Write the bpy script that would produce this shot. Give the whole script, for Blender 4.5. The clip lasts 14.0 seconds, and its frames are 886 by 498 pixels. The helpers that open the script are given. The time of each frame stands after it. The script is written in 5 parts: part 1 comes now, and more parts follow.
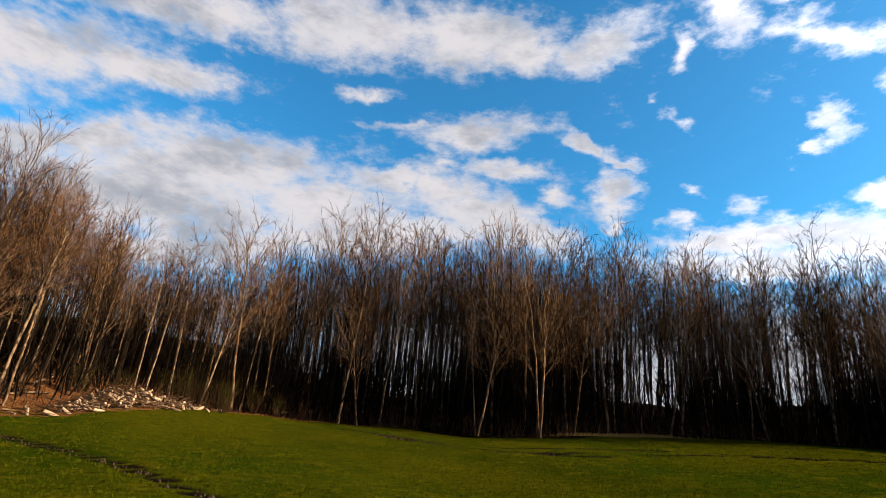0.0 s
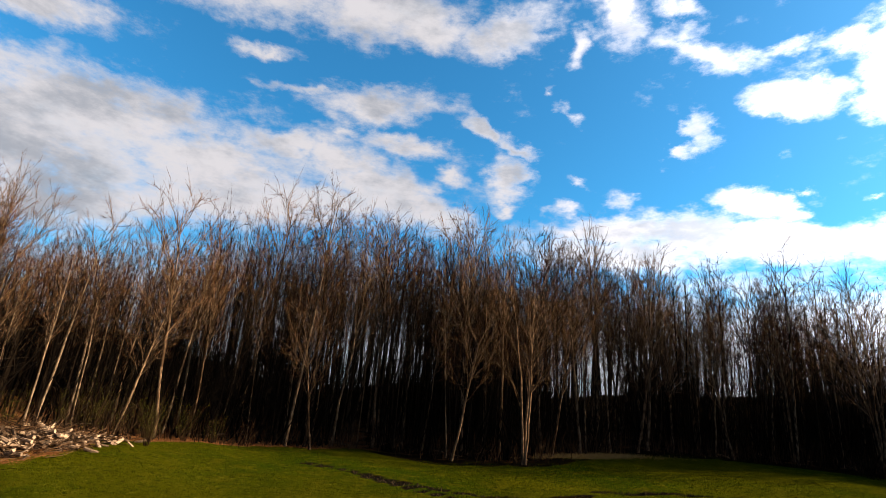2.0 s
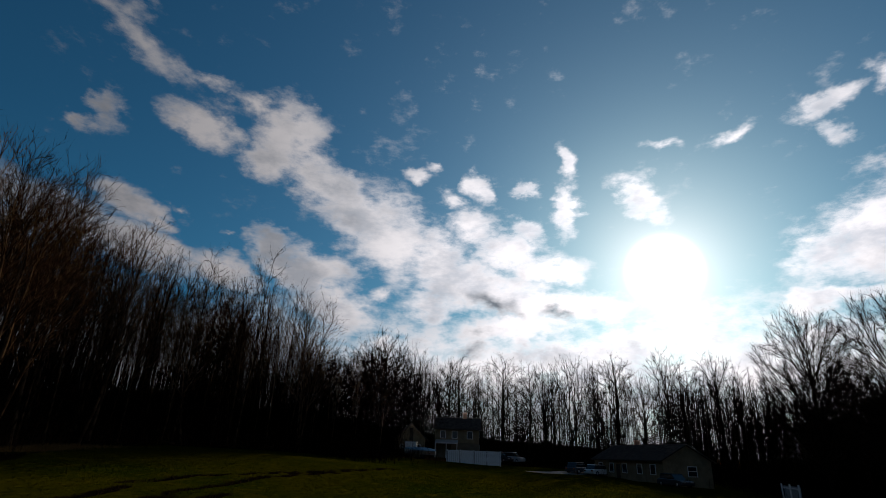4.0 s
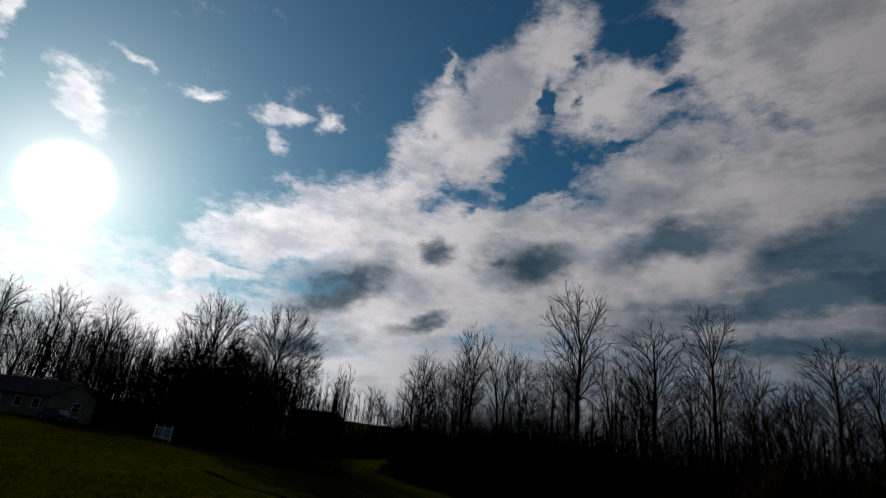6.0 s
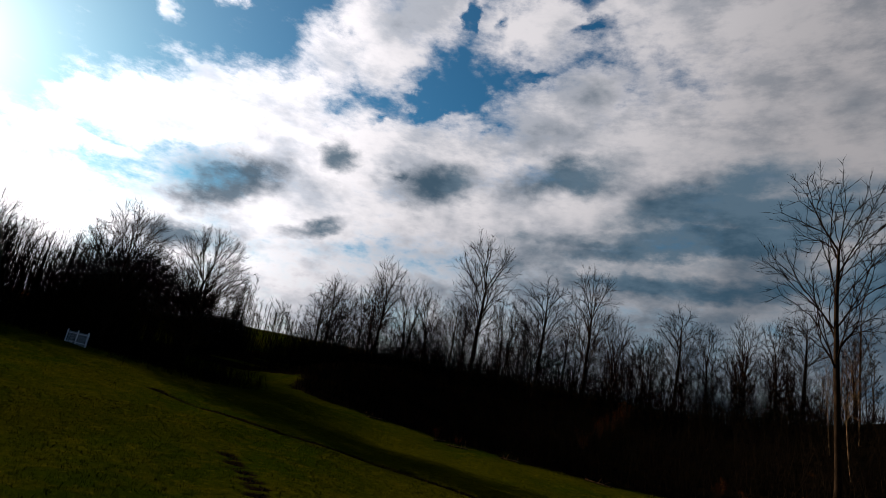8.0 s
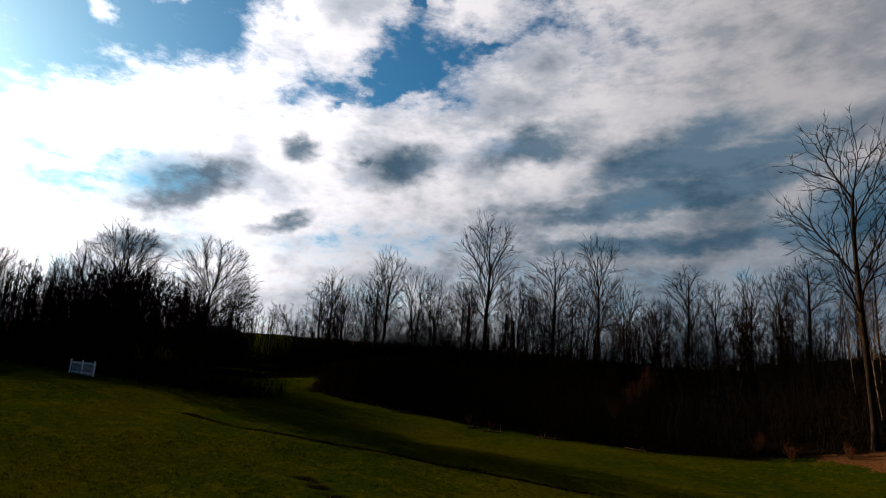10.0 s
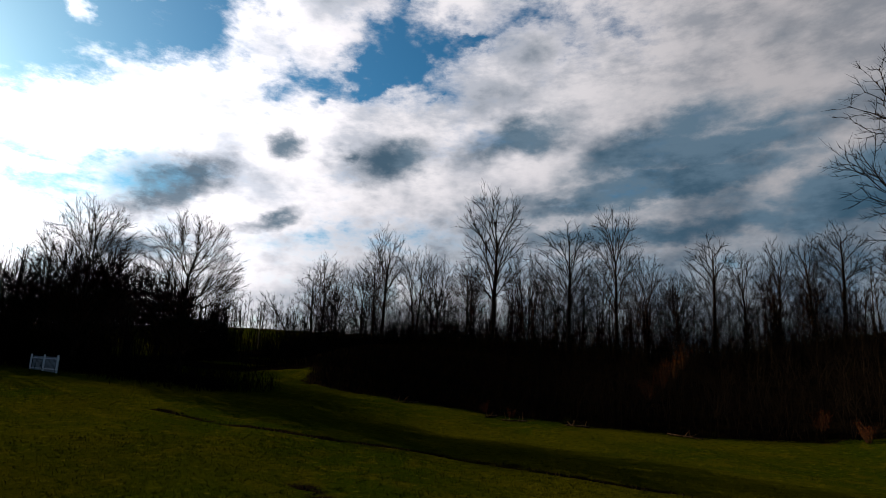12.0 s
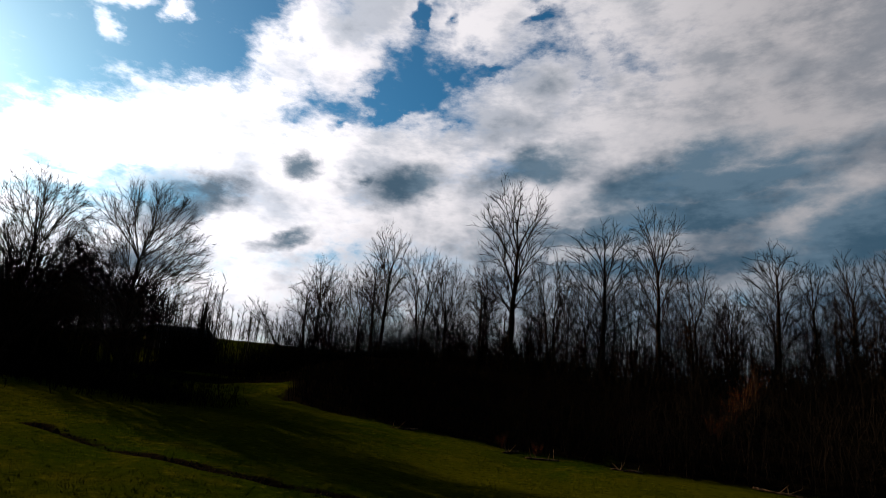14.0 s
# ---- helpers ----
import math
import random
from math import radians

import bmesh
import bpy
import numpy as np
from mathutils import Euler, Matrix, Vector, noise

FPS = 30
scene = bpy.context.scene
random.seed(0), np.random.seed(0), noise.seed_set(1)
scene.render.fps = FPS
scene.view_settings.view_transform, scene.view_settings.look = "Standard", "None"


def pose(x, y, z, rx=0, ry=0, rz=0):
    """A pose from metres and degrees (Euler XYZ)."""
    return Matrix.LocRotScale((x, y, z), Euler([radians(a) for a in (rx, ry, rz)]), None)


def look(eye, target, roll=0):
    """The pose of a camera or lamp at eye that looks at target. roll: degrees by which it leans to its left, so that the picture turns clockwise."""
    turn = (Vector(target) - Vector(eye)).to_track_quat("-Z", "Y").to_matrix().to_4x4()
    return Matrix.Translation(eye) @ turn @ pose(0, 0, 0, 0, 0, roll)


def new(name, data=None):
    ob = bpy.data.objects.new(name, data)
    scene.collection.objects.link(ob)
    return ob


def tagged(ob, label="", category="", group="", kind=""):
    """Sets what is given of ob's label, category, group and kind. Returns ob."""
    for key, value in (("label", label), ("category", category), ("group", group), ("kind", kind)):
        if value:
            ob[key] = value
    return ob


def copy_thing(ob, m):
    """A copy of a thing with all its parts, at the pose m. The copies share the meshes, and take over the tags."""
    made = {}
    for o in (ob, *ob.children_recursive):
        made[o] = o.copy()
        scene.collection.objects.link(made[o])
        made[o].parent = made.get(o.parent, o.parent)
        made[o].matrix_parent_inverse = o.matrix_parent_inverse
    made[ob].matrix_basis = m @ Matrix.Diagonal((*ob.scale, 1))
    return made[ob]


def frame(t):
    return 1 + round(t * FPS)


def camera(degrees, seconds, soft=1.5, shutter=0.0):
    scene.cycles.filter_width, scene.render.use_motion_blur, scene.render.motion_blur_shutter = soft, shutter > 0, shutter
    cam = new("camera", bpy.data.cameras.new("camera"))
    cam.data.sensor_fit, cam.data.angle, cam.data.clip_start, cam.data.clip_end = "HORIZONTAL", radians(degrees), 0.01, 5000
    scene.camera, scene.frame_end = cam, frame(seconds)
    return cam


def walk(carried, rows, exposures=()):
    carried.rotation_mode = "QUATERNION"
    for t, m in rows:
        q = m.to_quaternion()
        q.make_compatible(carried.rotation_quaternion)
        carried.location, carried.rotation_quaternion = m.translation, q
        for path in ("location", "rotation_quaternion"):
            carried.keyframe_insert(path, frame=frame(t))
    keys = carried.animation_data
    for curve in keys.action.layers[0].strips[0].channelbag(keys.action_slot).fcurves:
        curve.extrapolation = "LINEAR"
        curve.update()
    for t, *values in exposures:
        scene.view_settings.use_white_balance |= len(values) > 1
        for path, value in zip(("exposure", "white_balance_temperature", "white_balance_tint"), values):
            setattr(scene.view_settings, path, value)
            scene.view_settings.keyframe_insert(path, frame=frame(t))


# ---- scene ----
cam = camera(80.0, 14.0, 0.6)
PATH = [
    (0, pose(-0.00, 0.00, 0.00, 109.15, -4.53, 2.10)),
    (0.5, pose(-2.15, 1.03, 1.88, 108.98, -3.45, 4.34)),
    (1, pose(-4.37, 2.64, 3.80, 107.93, -4.71, 2.05)),
    (1.5, pose(-6.73, 4.81, 4.73, 107.26, -5.54, 0.47)),
    (2, pose(-9.10, 6.89, 4.06, 107.43, -4.45, -9.99)),
    (2.5, pose(-11.51, 9.40, 2.87, 108.17, -3.85, -21.44)),
    (3, pose(-13.85, 12.88, 1.82, 108.94, -2.74, -35.13)),
    (3.5, pose(-16.24, 15.41, 1.12, 110.23, -2.01, -55.94)),
    (4, pose(-18.93, 18.32, 1.72, 111.49, -2.08, -74.95)),
    (4.2, pose(-20.12, 19.40, 2.13, 111.66, -2.61, -82.90)),
    (6.3, pose(-27.11, 30.66, 1.07, 110.76, -6.94, -144.12)),
    (6.5, pose(-27.44, 31.60, 0.62, 110.71, -7.32, -146.74)),
    (7, pose(-27.81, 33.67, 0.50, 109.94, -8.93, -150.25)),
    (7.5, pose(-27.40, 35.16, 1.89, 106.61, -10.90, -151.22)),
    (8, pose(-26.56, 36.49, 3.34, 103.28, -10.15, -151.40)),
    (8.2, pose(-26.20, 36.90, 3.77, 102.48, -8.87, -151.51)),
    (9.35, pose(-23.75, 38.35, 3.95, 101.70, -5.62, -152.45)),
    (10.5, pose(-20.92, 37.05, 3.62, 100.93, -2.37, -153.38)),
    (11, pose(-19.74, 35.89, 3.36, 100.84, -2.10, -153.66)),
    (11.5, pose(-18.34, 34.35, 3.03, 100.76, -2.05, -153.80)),
    (12, pose(-17.14, 32.28, 2.54, 100.65, -1.98, -153.77)),
    (12.5, pose(-16.11, 30.27, 2.02, 100.44, -2.26, -153.62)),
    (13, pose(-14.80, 27.96, 1.39, 100.46, -2.58, -153.41)),
    (13.5, pose(-13.36, 25.16, 1.14, 102.68, -3.67, -153.35)),
    (14, pose(-11.89, 22.03, 1.43, 103.40, -4.33, -153.19)),
]

SUN_AZIMUTH = 98.2
SUN_HEIGHT = 18.4
EXPOSURES = [(0.0, 2.98), (1.5, 2.98), (3.0, 2.88), (3.4, 2.1), (3.6, 1.3), (3.8, 0.75), (4.0, 0.4), (4.2, 0.1), (6.3, 0.35),
             (7.0, 0.7), (7.5, 0.95), (8.2, 1.1), (10.3, 1.32), (14.0, 1.32)]
walk(cam, PATH, EXPOSURES)


# ---- node helpers ----
class Tree:
    """Short-hand for building a node tree."""

    def __init__(self, nt):
        self.nt = nt

    def node(self, kind, **props):
        n = self.nt.nodes.new(kind)
        for k, v in props.items():
            if k == "operation":
                n.operation = v
            elif k == "gradient_type":
                n.gradient_type = v
            elif k == "vector_type":
                n.vector_type = v
            elif k == "data_type":
                n.data_type = v
            elif k == "blend_type":
                n.blend_type = v
            elif k == "sky_type":
                n.sky_type = v
        return n

    def put(self, socket, value):
        if hasattr(value, "is_output"):
            self.nt.links.new(value, socket)
        else:
            socket.default_value = value

    def math(self, op, a, b=0.0, c=0.0):
        n = self.node("ShaderNodeMath", operation=op)
        for i, v in enumerate((a, b, c)):
            self.put(n.inputs[i], v)
        return n.outputs[0]

    def vec(self, op, a, b=(0, 0, 0), out=0):
        n = self.node("ShaderNodeVectorMath", operation=op)
        self.put(n.inputs[0], a)
        self.put(n.inputs[1], b)
        return n.outputs[out]

    def noise(self, vector, scale, detail=4.0, rough=0.55, out=0):
        n = self.node("ShaderNodeTexNoise")
        self.put(n.inputs["Vector"], vector)
        n.inputs["Scale"].default_value = scale
        n.inputs["Detail"].default_value = detail
        n.inputs["Roughness"].default_value = rough
        return n.outputs[out]

    def ramp(self, fac, lo, hi, a=0.0, b=1.0, smooth=True):
        n = self.node("ShaderNodeMapRange")
        n.interpolation_type = "SMOOTHSTEP" if smooth else "LINEAR"
        for i, v in enumerate((fac, lo, hi, a, b)):
            self.put(n.inputs[i], v)
        return n.outputs[0]

    def mix(self, fac, a, b, blend="MIX"):
        n = self.node("ShaderNodeMix", data_type="RGBA", blend_type=blend)
        self.put(n.inputs[0], fac)
        for s, v in ((n.inputs[6], a), (n.inputs[7], b)):
            self.put(s, v if hasattr(v, "is_output") else (*v, 1.0))
        return n.outputs[2]


# ---- sky: clear air with broken cloud, azimuths in degrees clockwise from the sun ----
NORTH_HIGH_CLOUDS = [
    (-136.9, 37, 22.9, 3, 10, 1),
    (-116.2, 40.3, 15.1, 3.9, 4, 1),
    (-102.3, 41, 11.6, 3.7, 1, 1),
    (-93.5, 40, 6.6, 2.9, 1, 1),
    (-84.1, 39.8, 7.6, 2.1, 12, 0.9),
    (-145.5, 32.9, 5.8, 1.3, 22, 0.7),
    (-148.9, 27.1, 15.8, 4.5, 18, 1),
    (-136.3, 30.2, 12.3, 2.2, 12, 1),
    (-151.3, 22, 8.8, 2.6, 27, 1),
    (-113.2, 34.3, 3.7, 0.8, 8, 0.75),
    (-98.7, 31.5, 9.6, 2.3, 1, 0.95),
    (-107.4, 32.2, 7.2, 0.6, 6, 0.6),
    (-94, 27.5, 8.1, 1.4, -4, 0.85),
]
NORTH_LOW_CLOUDS = [
    (-128.3, 23.7, 17.7, 4.2, 9, 1),
    (-140.6, 22.3, 13.1, 2.1, 24, 0.95),
    (-134.1, 18.9, 19.9, 6, 7, 1),
    (-115.9, 22, 12.7, 5.1, 1, 1),
    (-130.4, 14.7, 31.4, 2.7, 13, 1),
    (-102.1, 25.6, 6.1, 3.1, -5, 1),
    (-97.6, 23.1, 11.1, 3.3, -13, 1),
    (-91.4, 21.4, 7.3, 2.6, -17, 1),
    (-107.8, 25.9, 6.1, 1.5, 11, 0.9),
    (-109.9, 19.5, 21.9, 2.7, 7, 1),
    (-101.7, 28.5, 3.1, 0.8, 13, 0.7),
    (-89, 24.7, 2.1, 1.5, 0, 0.85),
]
NORTHEAST_CLOUDS = [
    (-83, 25.2, 2.3, 3.6, 20, 1),
    (-82.3, 21.9, 1.5, 1.2, -2, 0.8),
    (-85.6, 30.2, 3.2, 0.9, -26, 0.85),
    (-82.1, 28.8, 2.9, 1.3, -22, 0.9),
    (-74.4, 38.4, 1.4, 2, 14, 0.75),
    (-75.4, 31.9, 2.4, 1, -33, 0.7),
    (-77.9, 34.4, 1.2, 0.6, -4, 0.6),
    (-70, 40.4, 4.6, 2.7, -32, 0.8),
    (-63.7, 40.2, 3.8, 1.2, -25, 0.65),
    (-59.5, 35.5, 9.5, 1.6, -18, 0.5),
    (-52.9, 30.2, 3.9, 1.8, -20, 1),
    (-61.4, 28.7, 1.5, 2.4, 18, 0.75),
    (-63.7, 26.4, 2.1, 0.9, 0, 0.7),
    (-75.1, 24.7, 2, 0.7, -17, 0.65),
    (-70.8, 22.8, 1.9, 1.3, -28, 0.75),
    (-57.9, 21.6, 3.6, 1.8, -22, 1),
]
NORTHEAST_LOW_CLOUDS = [
    (-76, 22.2, 2, 1.1, -13, 0.85),
    (-70, 19.7, 10, 1.6, -2, 1),
    (-60.5, 18.4, 11.8, 2.2, -11, 1),
    (-70.8, 17.3, 12.1, 2, -5, 0.9),
    (-63.1, 19.3, 6.2, 1.4, -13, 0.95),
    (-55.3, 18.2, 8.3, 1.5, -11, 1),
    (-47.6, 16.8, 5.1, 1.8, -12, 0.95),
    (-58.4, 22.1, 2.6, 1.5, -18, 1),
    (-55.3, 20.6, 1.8, 1.4, -43, 0.9),
    (-61, 28.8, 1.7, 2.3, 29, 0.75),
    (-63.4, 26.6, 2.7, 0.8, 10, 0.7),
    (-53.2, 22, 1, 0.5, -1, 0.6),
    (-48.7, 20.5, 1.2, 0.5, -2, 0.5),
]
EAST_CLOUDS = [
    (-52.6, 30.1, 3.9, 1.7, -14, 1),
    (-43.2, 31.4, 4.9, 3.8, -4, 1),
    (-45.3, 28.3, 3.3, 1.9, -3, 1),
    (-48, 33.6, 3.7, 1.2, -11, 0.75),
    (-53.3, 34.8, 5, 0.8, -3, 0.55),
    (-62.6, 36.6, 7.5, 1.3, -16, 0.5),
    (-39.1, 27.9, 4.4, 3, -37, 1),
    (-35.7, 24.8, 5.4, 3.3, -41, 1),
    (-30.4, 21.9, 8, 4, -39, 1),
    (-27.4, 28.8, 2.8, 0.8, -9, 0.65),
    (-43.8, 20, 2.9, 1.7, -22, 1),
    (-39.8, 17.7, 5.5, 2.2, -25, 1),
    (-35.8, 14.6, 6.6, 2.9, -29, 1),
    (-36.8, 28, 3.2, 1.7, -6, 0.9),
]
EAST_LOW_CLOUDS = [
    (-38.4, 27.2, 2.5, 2.5, 10, 1),
    (-34.9, 24.6, 5.6, 3.2, -29, 1),
    (-30, 21.6, 7.6, 4.4, -32, 1),
    (-24.8, 19.4, 7.9, 4, -29, 1),
    (-21.1, 17.5, 7.9, 3.6, -20, 1),
    (-25.6, 15.1, 4.3, 2.8, -14, 0.9),
    (-15.7, 15.8, 8.5, 3.1, -12, 1),
    (-9.3, 15.1, 5.7, 2.1, -7, 1),
    (-16.1, 12.7, 8.4, 2.2, 3, 1),
    (-9.2, 10.1, 6.9, 1.4, 0, 1),
    (-3.5, 10.3, 4.9, 1.1, -1, 0.95),
    (-44, 19.8, 2, 2, 12, 0.9),
    (-39.2, 18.2, 5.5, 1.9, -1, 0.95),
    (-31.6, 15.8, 2.4, 1, 8, 0.7),
    (-30.4, 10.6, 2, 1.9, 7, 0.9),
]
SUN_CLOUDS = [
    (-27.3, 28.7, 1.7, 0.9, -16, 0.85),
    (-19.8, 28.2, 1.6, 2.2, 31, 0.95),
    (-22.7, 26.6, 1.7, 1.4, 5, 0.85),
    (-20.7, 23.4, 3.1, 2.1, 4, 0.95),
    (-14.7, 23.7, 2.4, 1.4, 2, 0.85),
    (-16, 21.2, 4.8, 2.5, -12, 0.95),
    (-12.3, 19, 4.3, 2.1, -8, 0.9),
    (-9.6, 30.6, 1.4, 1.9, 0, 0.85),
    (-9.6, 25.5, 1.7, 3.3, 0, 0.9),
    (-1.9, 26.6, 2.9, 1.3, -35, 0.8),
    (1.4, 30.8, 2.1, 0.8, -4, 0.55),
    (7.2, 30.6, 2.3, 0.6, -6, 0.5),
    (-14.1, 27.7, 1.7, 0.6, 2, 0.6),
    (-24.9, 29.8, 1.3, 0.6, 5, 0.55),
    (1.1, 9.3, 4.2, 1, -3, 0.9),
]
SOUTH_EDGE_CLOUDS = [
    (13.4, 18.7, 3.4, 1.5, 1, 0.9),
    (18.3, 19.7, 6.8, 3.5, 15, 1),
    (24.6, 21.5, 8.6, 4.7, 13, 1),
    (33.1, 24.8, 5, 5.2, -14, 1),
    (36.3, 32.8, 4, 6.5, -16, 1),
    (21.2, 31.8, 1.4, 1.7, 5, 0.8),
    (16.4, 31.1, 2.7, 1.1, 7, 0.55),
    (14.4, 14.5, 5.2, 1.3, -3, 0.9),
    (-1.3, 25.7, 1.9, 3.4, 28, 0.75),
    (8.3, 30.7, 3, 0.9, 14, 0.65),
    (16.8, 31.2, 2.8, 1, 10, 0.7),
    (22, 31.8, 2, 1.4, 46, 0.8),
    (36.5, 38.6, 0.9, 2.3, 12, 0.8),
    (17, 28.5, 1, 1.5, 18, 0.55),
    (11.7, 14.2, 2.3, 2, 19, 0.85),
    (11.8, 11.3, 5.3, 1.2, 15, 0.95),
]
SOUTH_CLOUDS = [
    (15.8, 19.8, 6.4, 1.8, 26, 0.95),
    (21.7, 19.8, 11.9, 4, 21, 1),
    (30, 23.9, 9.8, 4.1, 15, 1),
    (34.9, 29.1, 4.5, 5.5, 31, 1),
    (40.1, 32, 6, 5.7, 39, 1),
    (44.2, 37.1, 7, 5.4, 36, 1),
    (49.7, 41.7, 6.2, 4.7, 32, 1),
    (57.7, 36.8, 9.4, 4.9, 5, 1),
    (68.4, 40.1, 4.3, 4.2, 1, 1.1),
    (82.4, 38.7, 20.1, 8.9, -4, 1.3),
    (92.4, 28.5, 22.2, 17.1, -7, 1.3),
    (62.3, 29.2, 10.2, 4.8, 12, 1.2),
    (43.4, 21.1, 24.3, 6.2, 10, 1.25),
    (36.6, 13.9, 21.4, 5.1, 13, 1.2),
    (59.1, 17.7, 30.5, 6.2, 5, 1.3),
    (74, 25.1, 20.3, 8.8, 0, 1.3),
]
SOUTHWEST_CLOUDS = [
    (92.1, 17.4, 27.2, 11.3, -6, 1.3),
    (73.4, 13, 28.9, 5.4, -2, 1.3),
    (96.8, 14, 15.7, 9.7, -6, 1.3),
]
BLUE_HOLES = [
    (48.4, 29.1, 3.5, 1.3, 17, 1),
    (45.7, 26.7, 2.2, 1.2, 46, 0.9),
    (54, 26.4, 2.5, 0.6, 16, 0.6),
    (49, 37.2, 0.8, 2.2, -19, 0.9),
    (62.1, 41.6, 2.9, 2.1, -13, 0.9),
    (64, 37.6, 2.2, 0.7, 19, 0.65),
    (53.6, 37.2, 0.6, 0.7, 6, 0.6),
    (58.4, 32.9, 2.6, 0.5, 13, 0.45),
    (36.8, 22.9, 2.2, 0.4, 17, 0.45),
    (52.9, 40.6, 1.3, 0.5, 36, 0.5),
    (41.8, 25.4, 1.6, 0.5, 39, 0.4),
]
DARK_CLOUD_BASES = [
    (27, 15.1, 5, 2.6, 27, 1.1),
    (37.8, 20.2, 2, 1.5, 12, 1),
    (36.9, 12.7, 4.1, 0.8, 22, 0.75),
    (49.1, 19.9, 5.4, 2, 14, 1),
    (43.5, 19.4, 1.4, 0.8, 11, 0.7),
    (63.4, 22.5, 7, 2, 15, 1.05),
    (64.9, 30.7, 5.9, 2.4, 20, 0.5),
    (77.1, 20.2, 8.1, 2.5, 4, 1.25),
    (79.6, 17.4, 11.7, 1.6, 4, 1.1),
    (72.9, 16, 9, 1.2, 6, 0.85),
    (81.6, 22.3, 6.9, 2.2, 15, 1),
    (26.1, 14.7, 4.7, 3.6, 26, 1),
    (24.9, 8.6, 5.4, 1.5, 7, 0.8),
    (-18.9, 15.5, 3.2, 1.1, -21, 0.6),
    (-11.6, 14.4, 1.7, 0.7, 1, 0.6),
    (-20.6, 10.2, 1.9, 0.8, 4, 0.55),
]
DARK_CLOUD_STREAKS = [
    (83, 20.1, 12.5, 1.9, 5, 1.15),
    (93.5, 14.3, 5.6, 2.3, 13, 1.1),
    (78.5, 17.6, 9.1, 1.3, 4, 1),
    (88.4, 22.1, 9, 1.4, 1, 0.8),
    (64.4, 28.9, 7, 2.3, 22, 0.4),
    (67.7, 16.2, 8.3, 1, 4, 0.5),
    (98.5, 16.7, 7.1, 2.1, 9, 0.8),
    (76.4, 12.4, 14.8, 1, 2, 0.6),
]


def blob_field(g, place, rows):
    """The largest of a set of soft ellipses, each a body of cloud."""
    total = None
    for az, el, ra, re, turn, strength in rows:
        m = g.node("ShaderNodeMapping", vector_type="TEXTURE")
        g.put(m.inputs["Vector"], place)
        m.inputs["Location"].default_value = (az, el, 0)
        m.inputs["Rotation"].default_value = (0, 0, radians(turn))
        m.inputs["Scale"].default_value = (ra * 1.35, re * 1.35, 1)
        s = g.node("ShaderNodeTexGradient", gradient_type="SPHERICAL")
        g.put(s.inputs[0], m.outputs[0])
        v = g.math("MULTIPLY", s.outputs[1], strength)
        total = v if total is None else g.math("MAXIMUM", total, v)
    return total


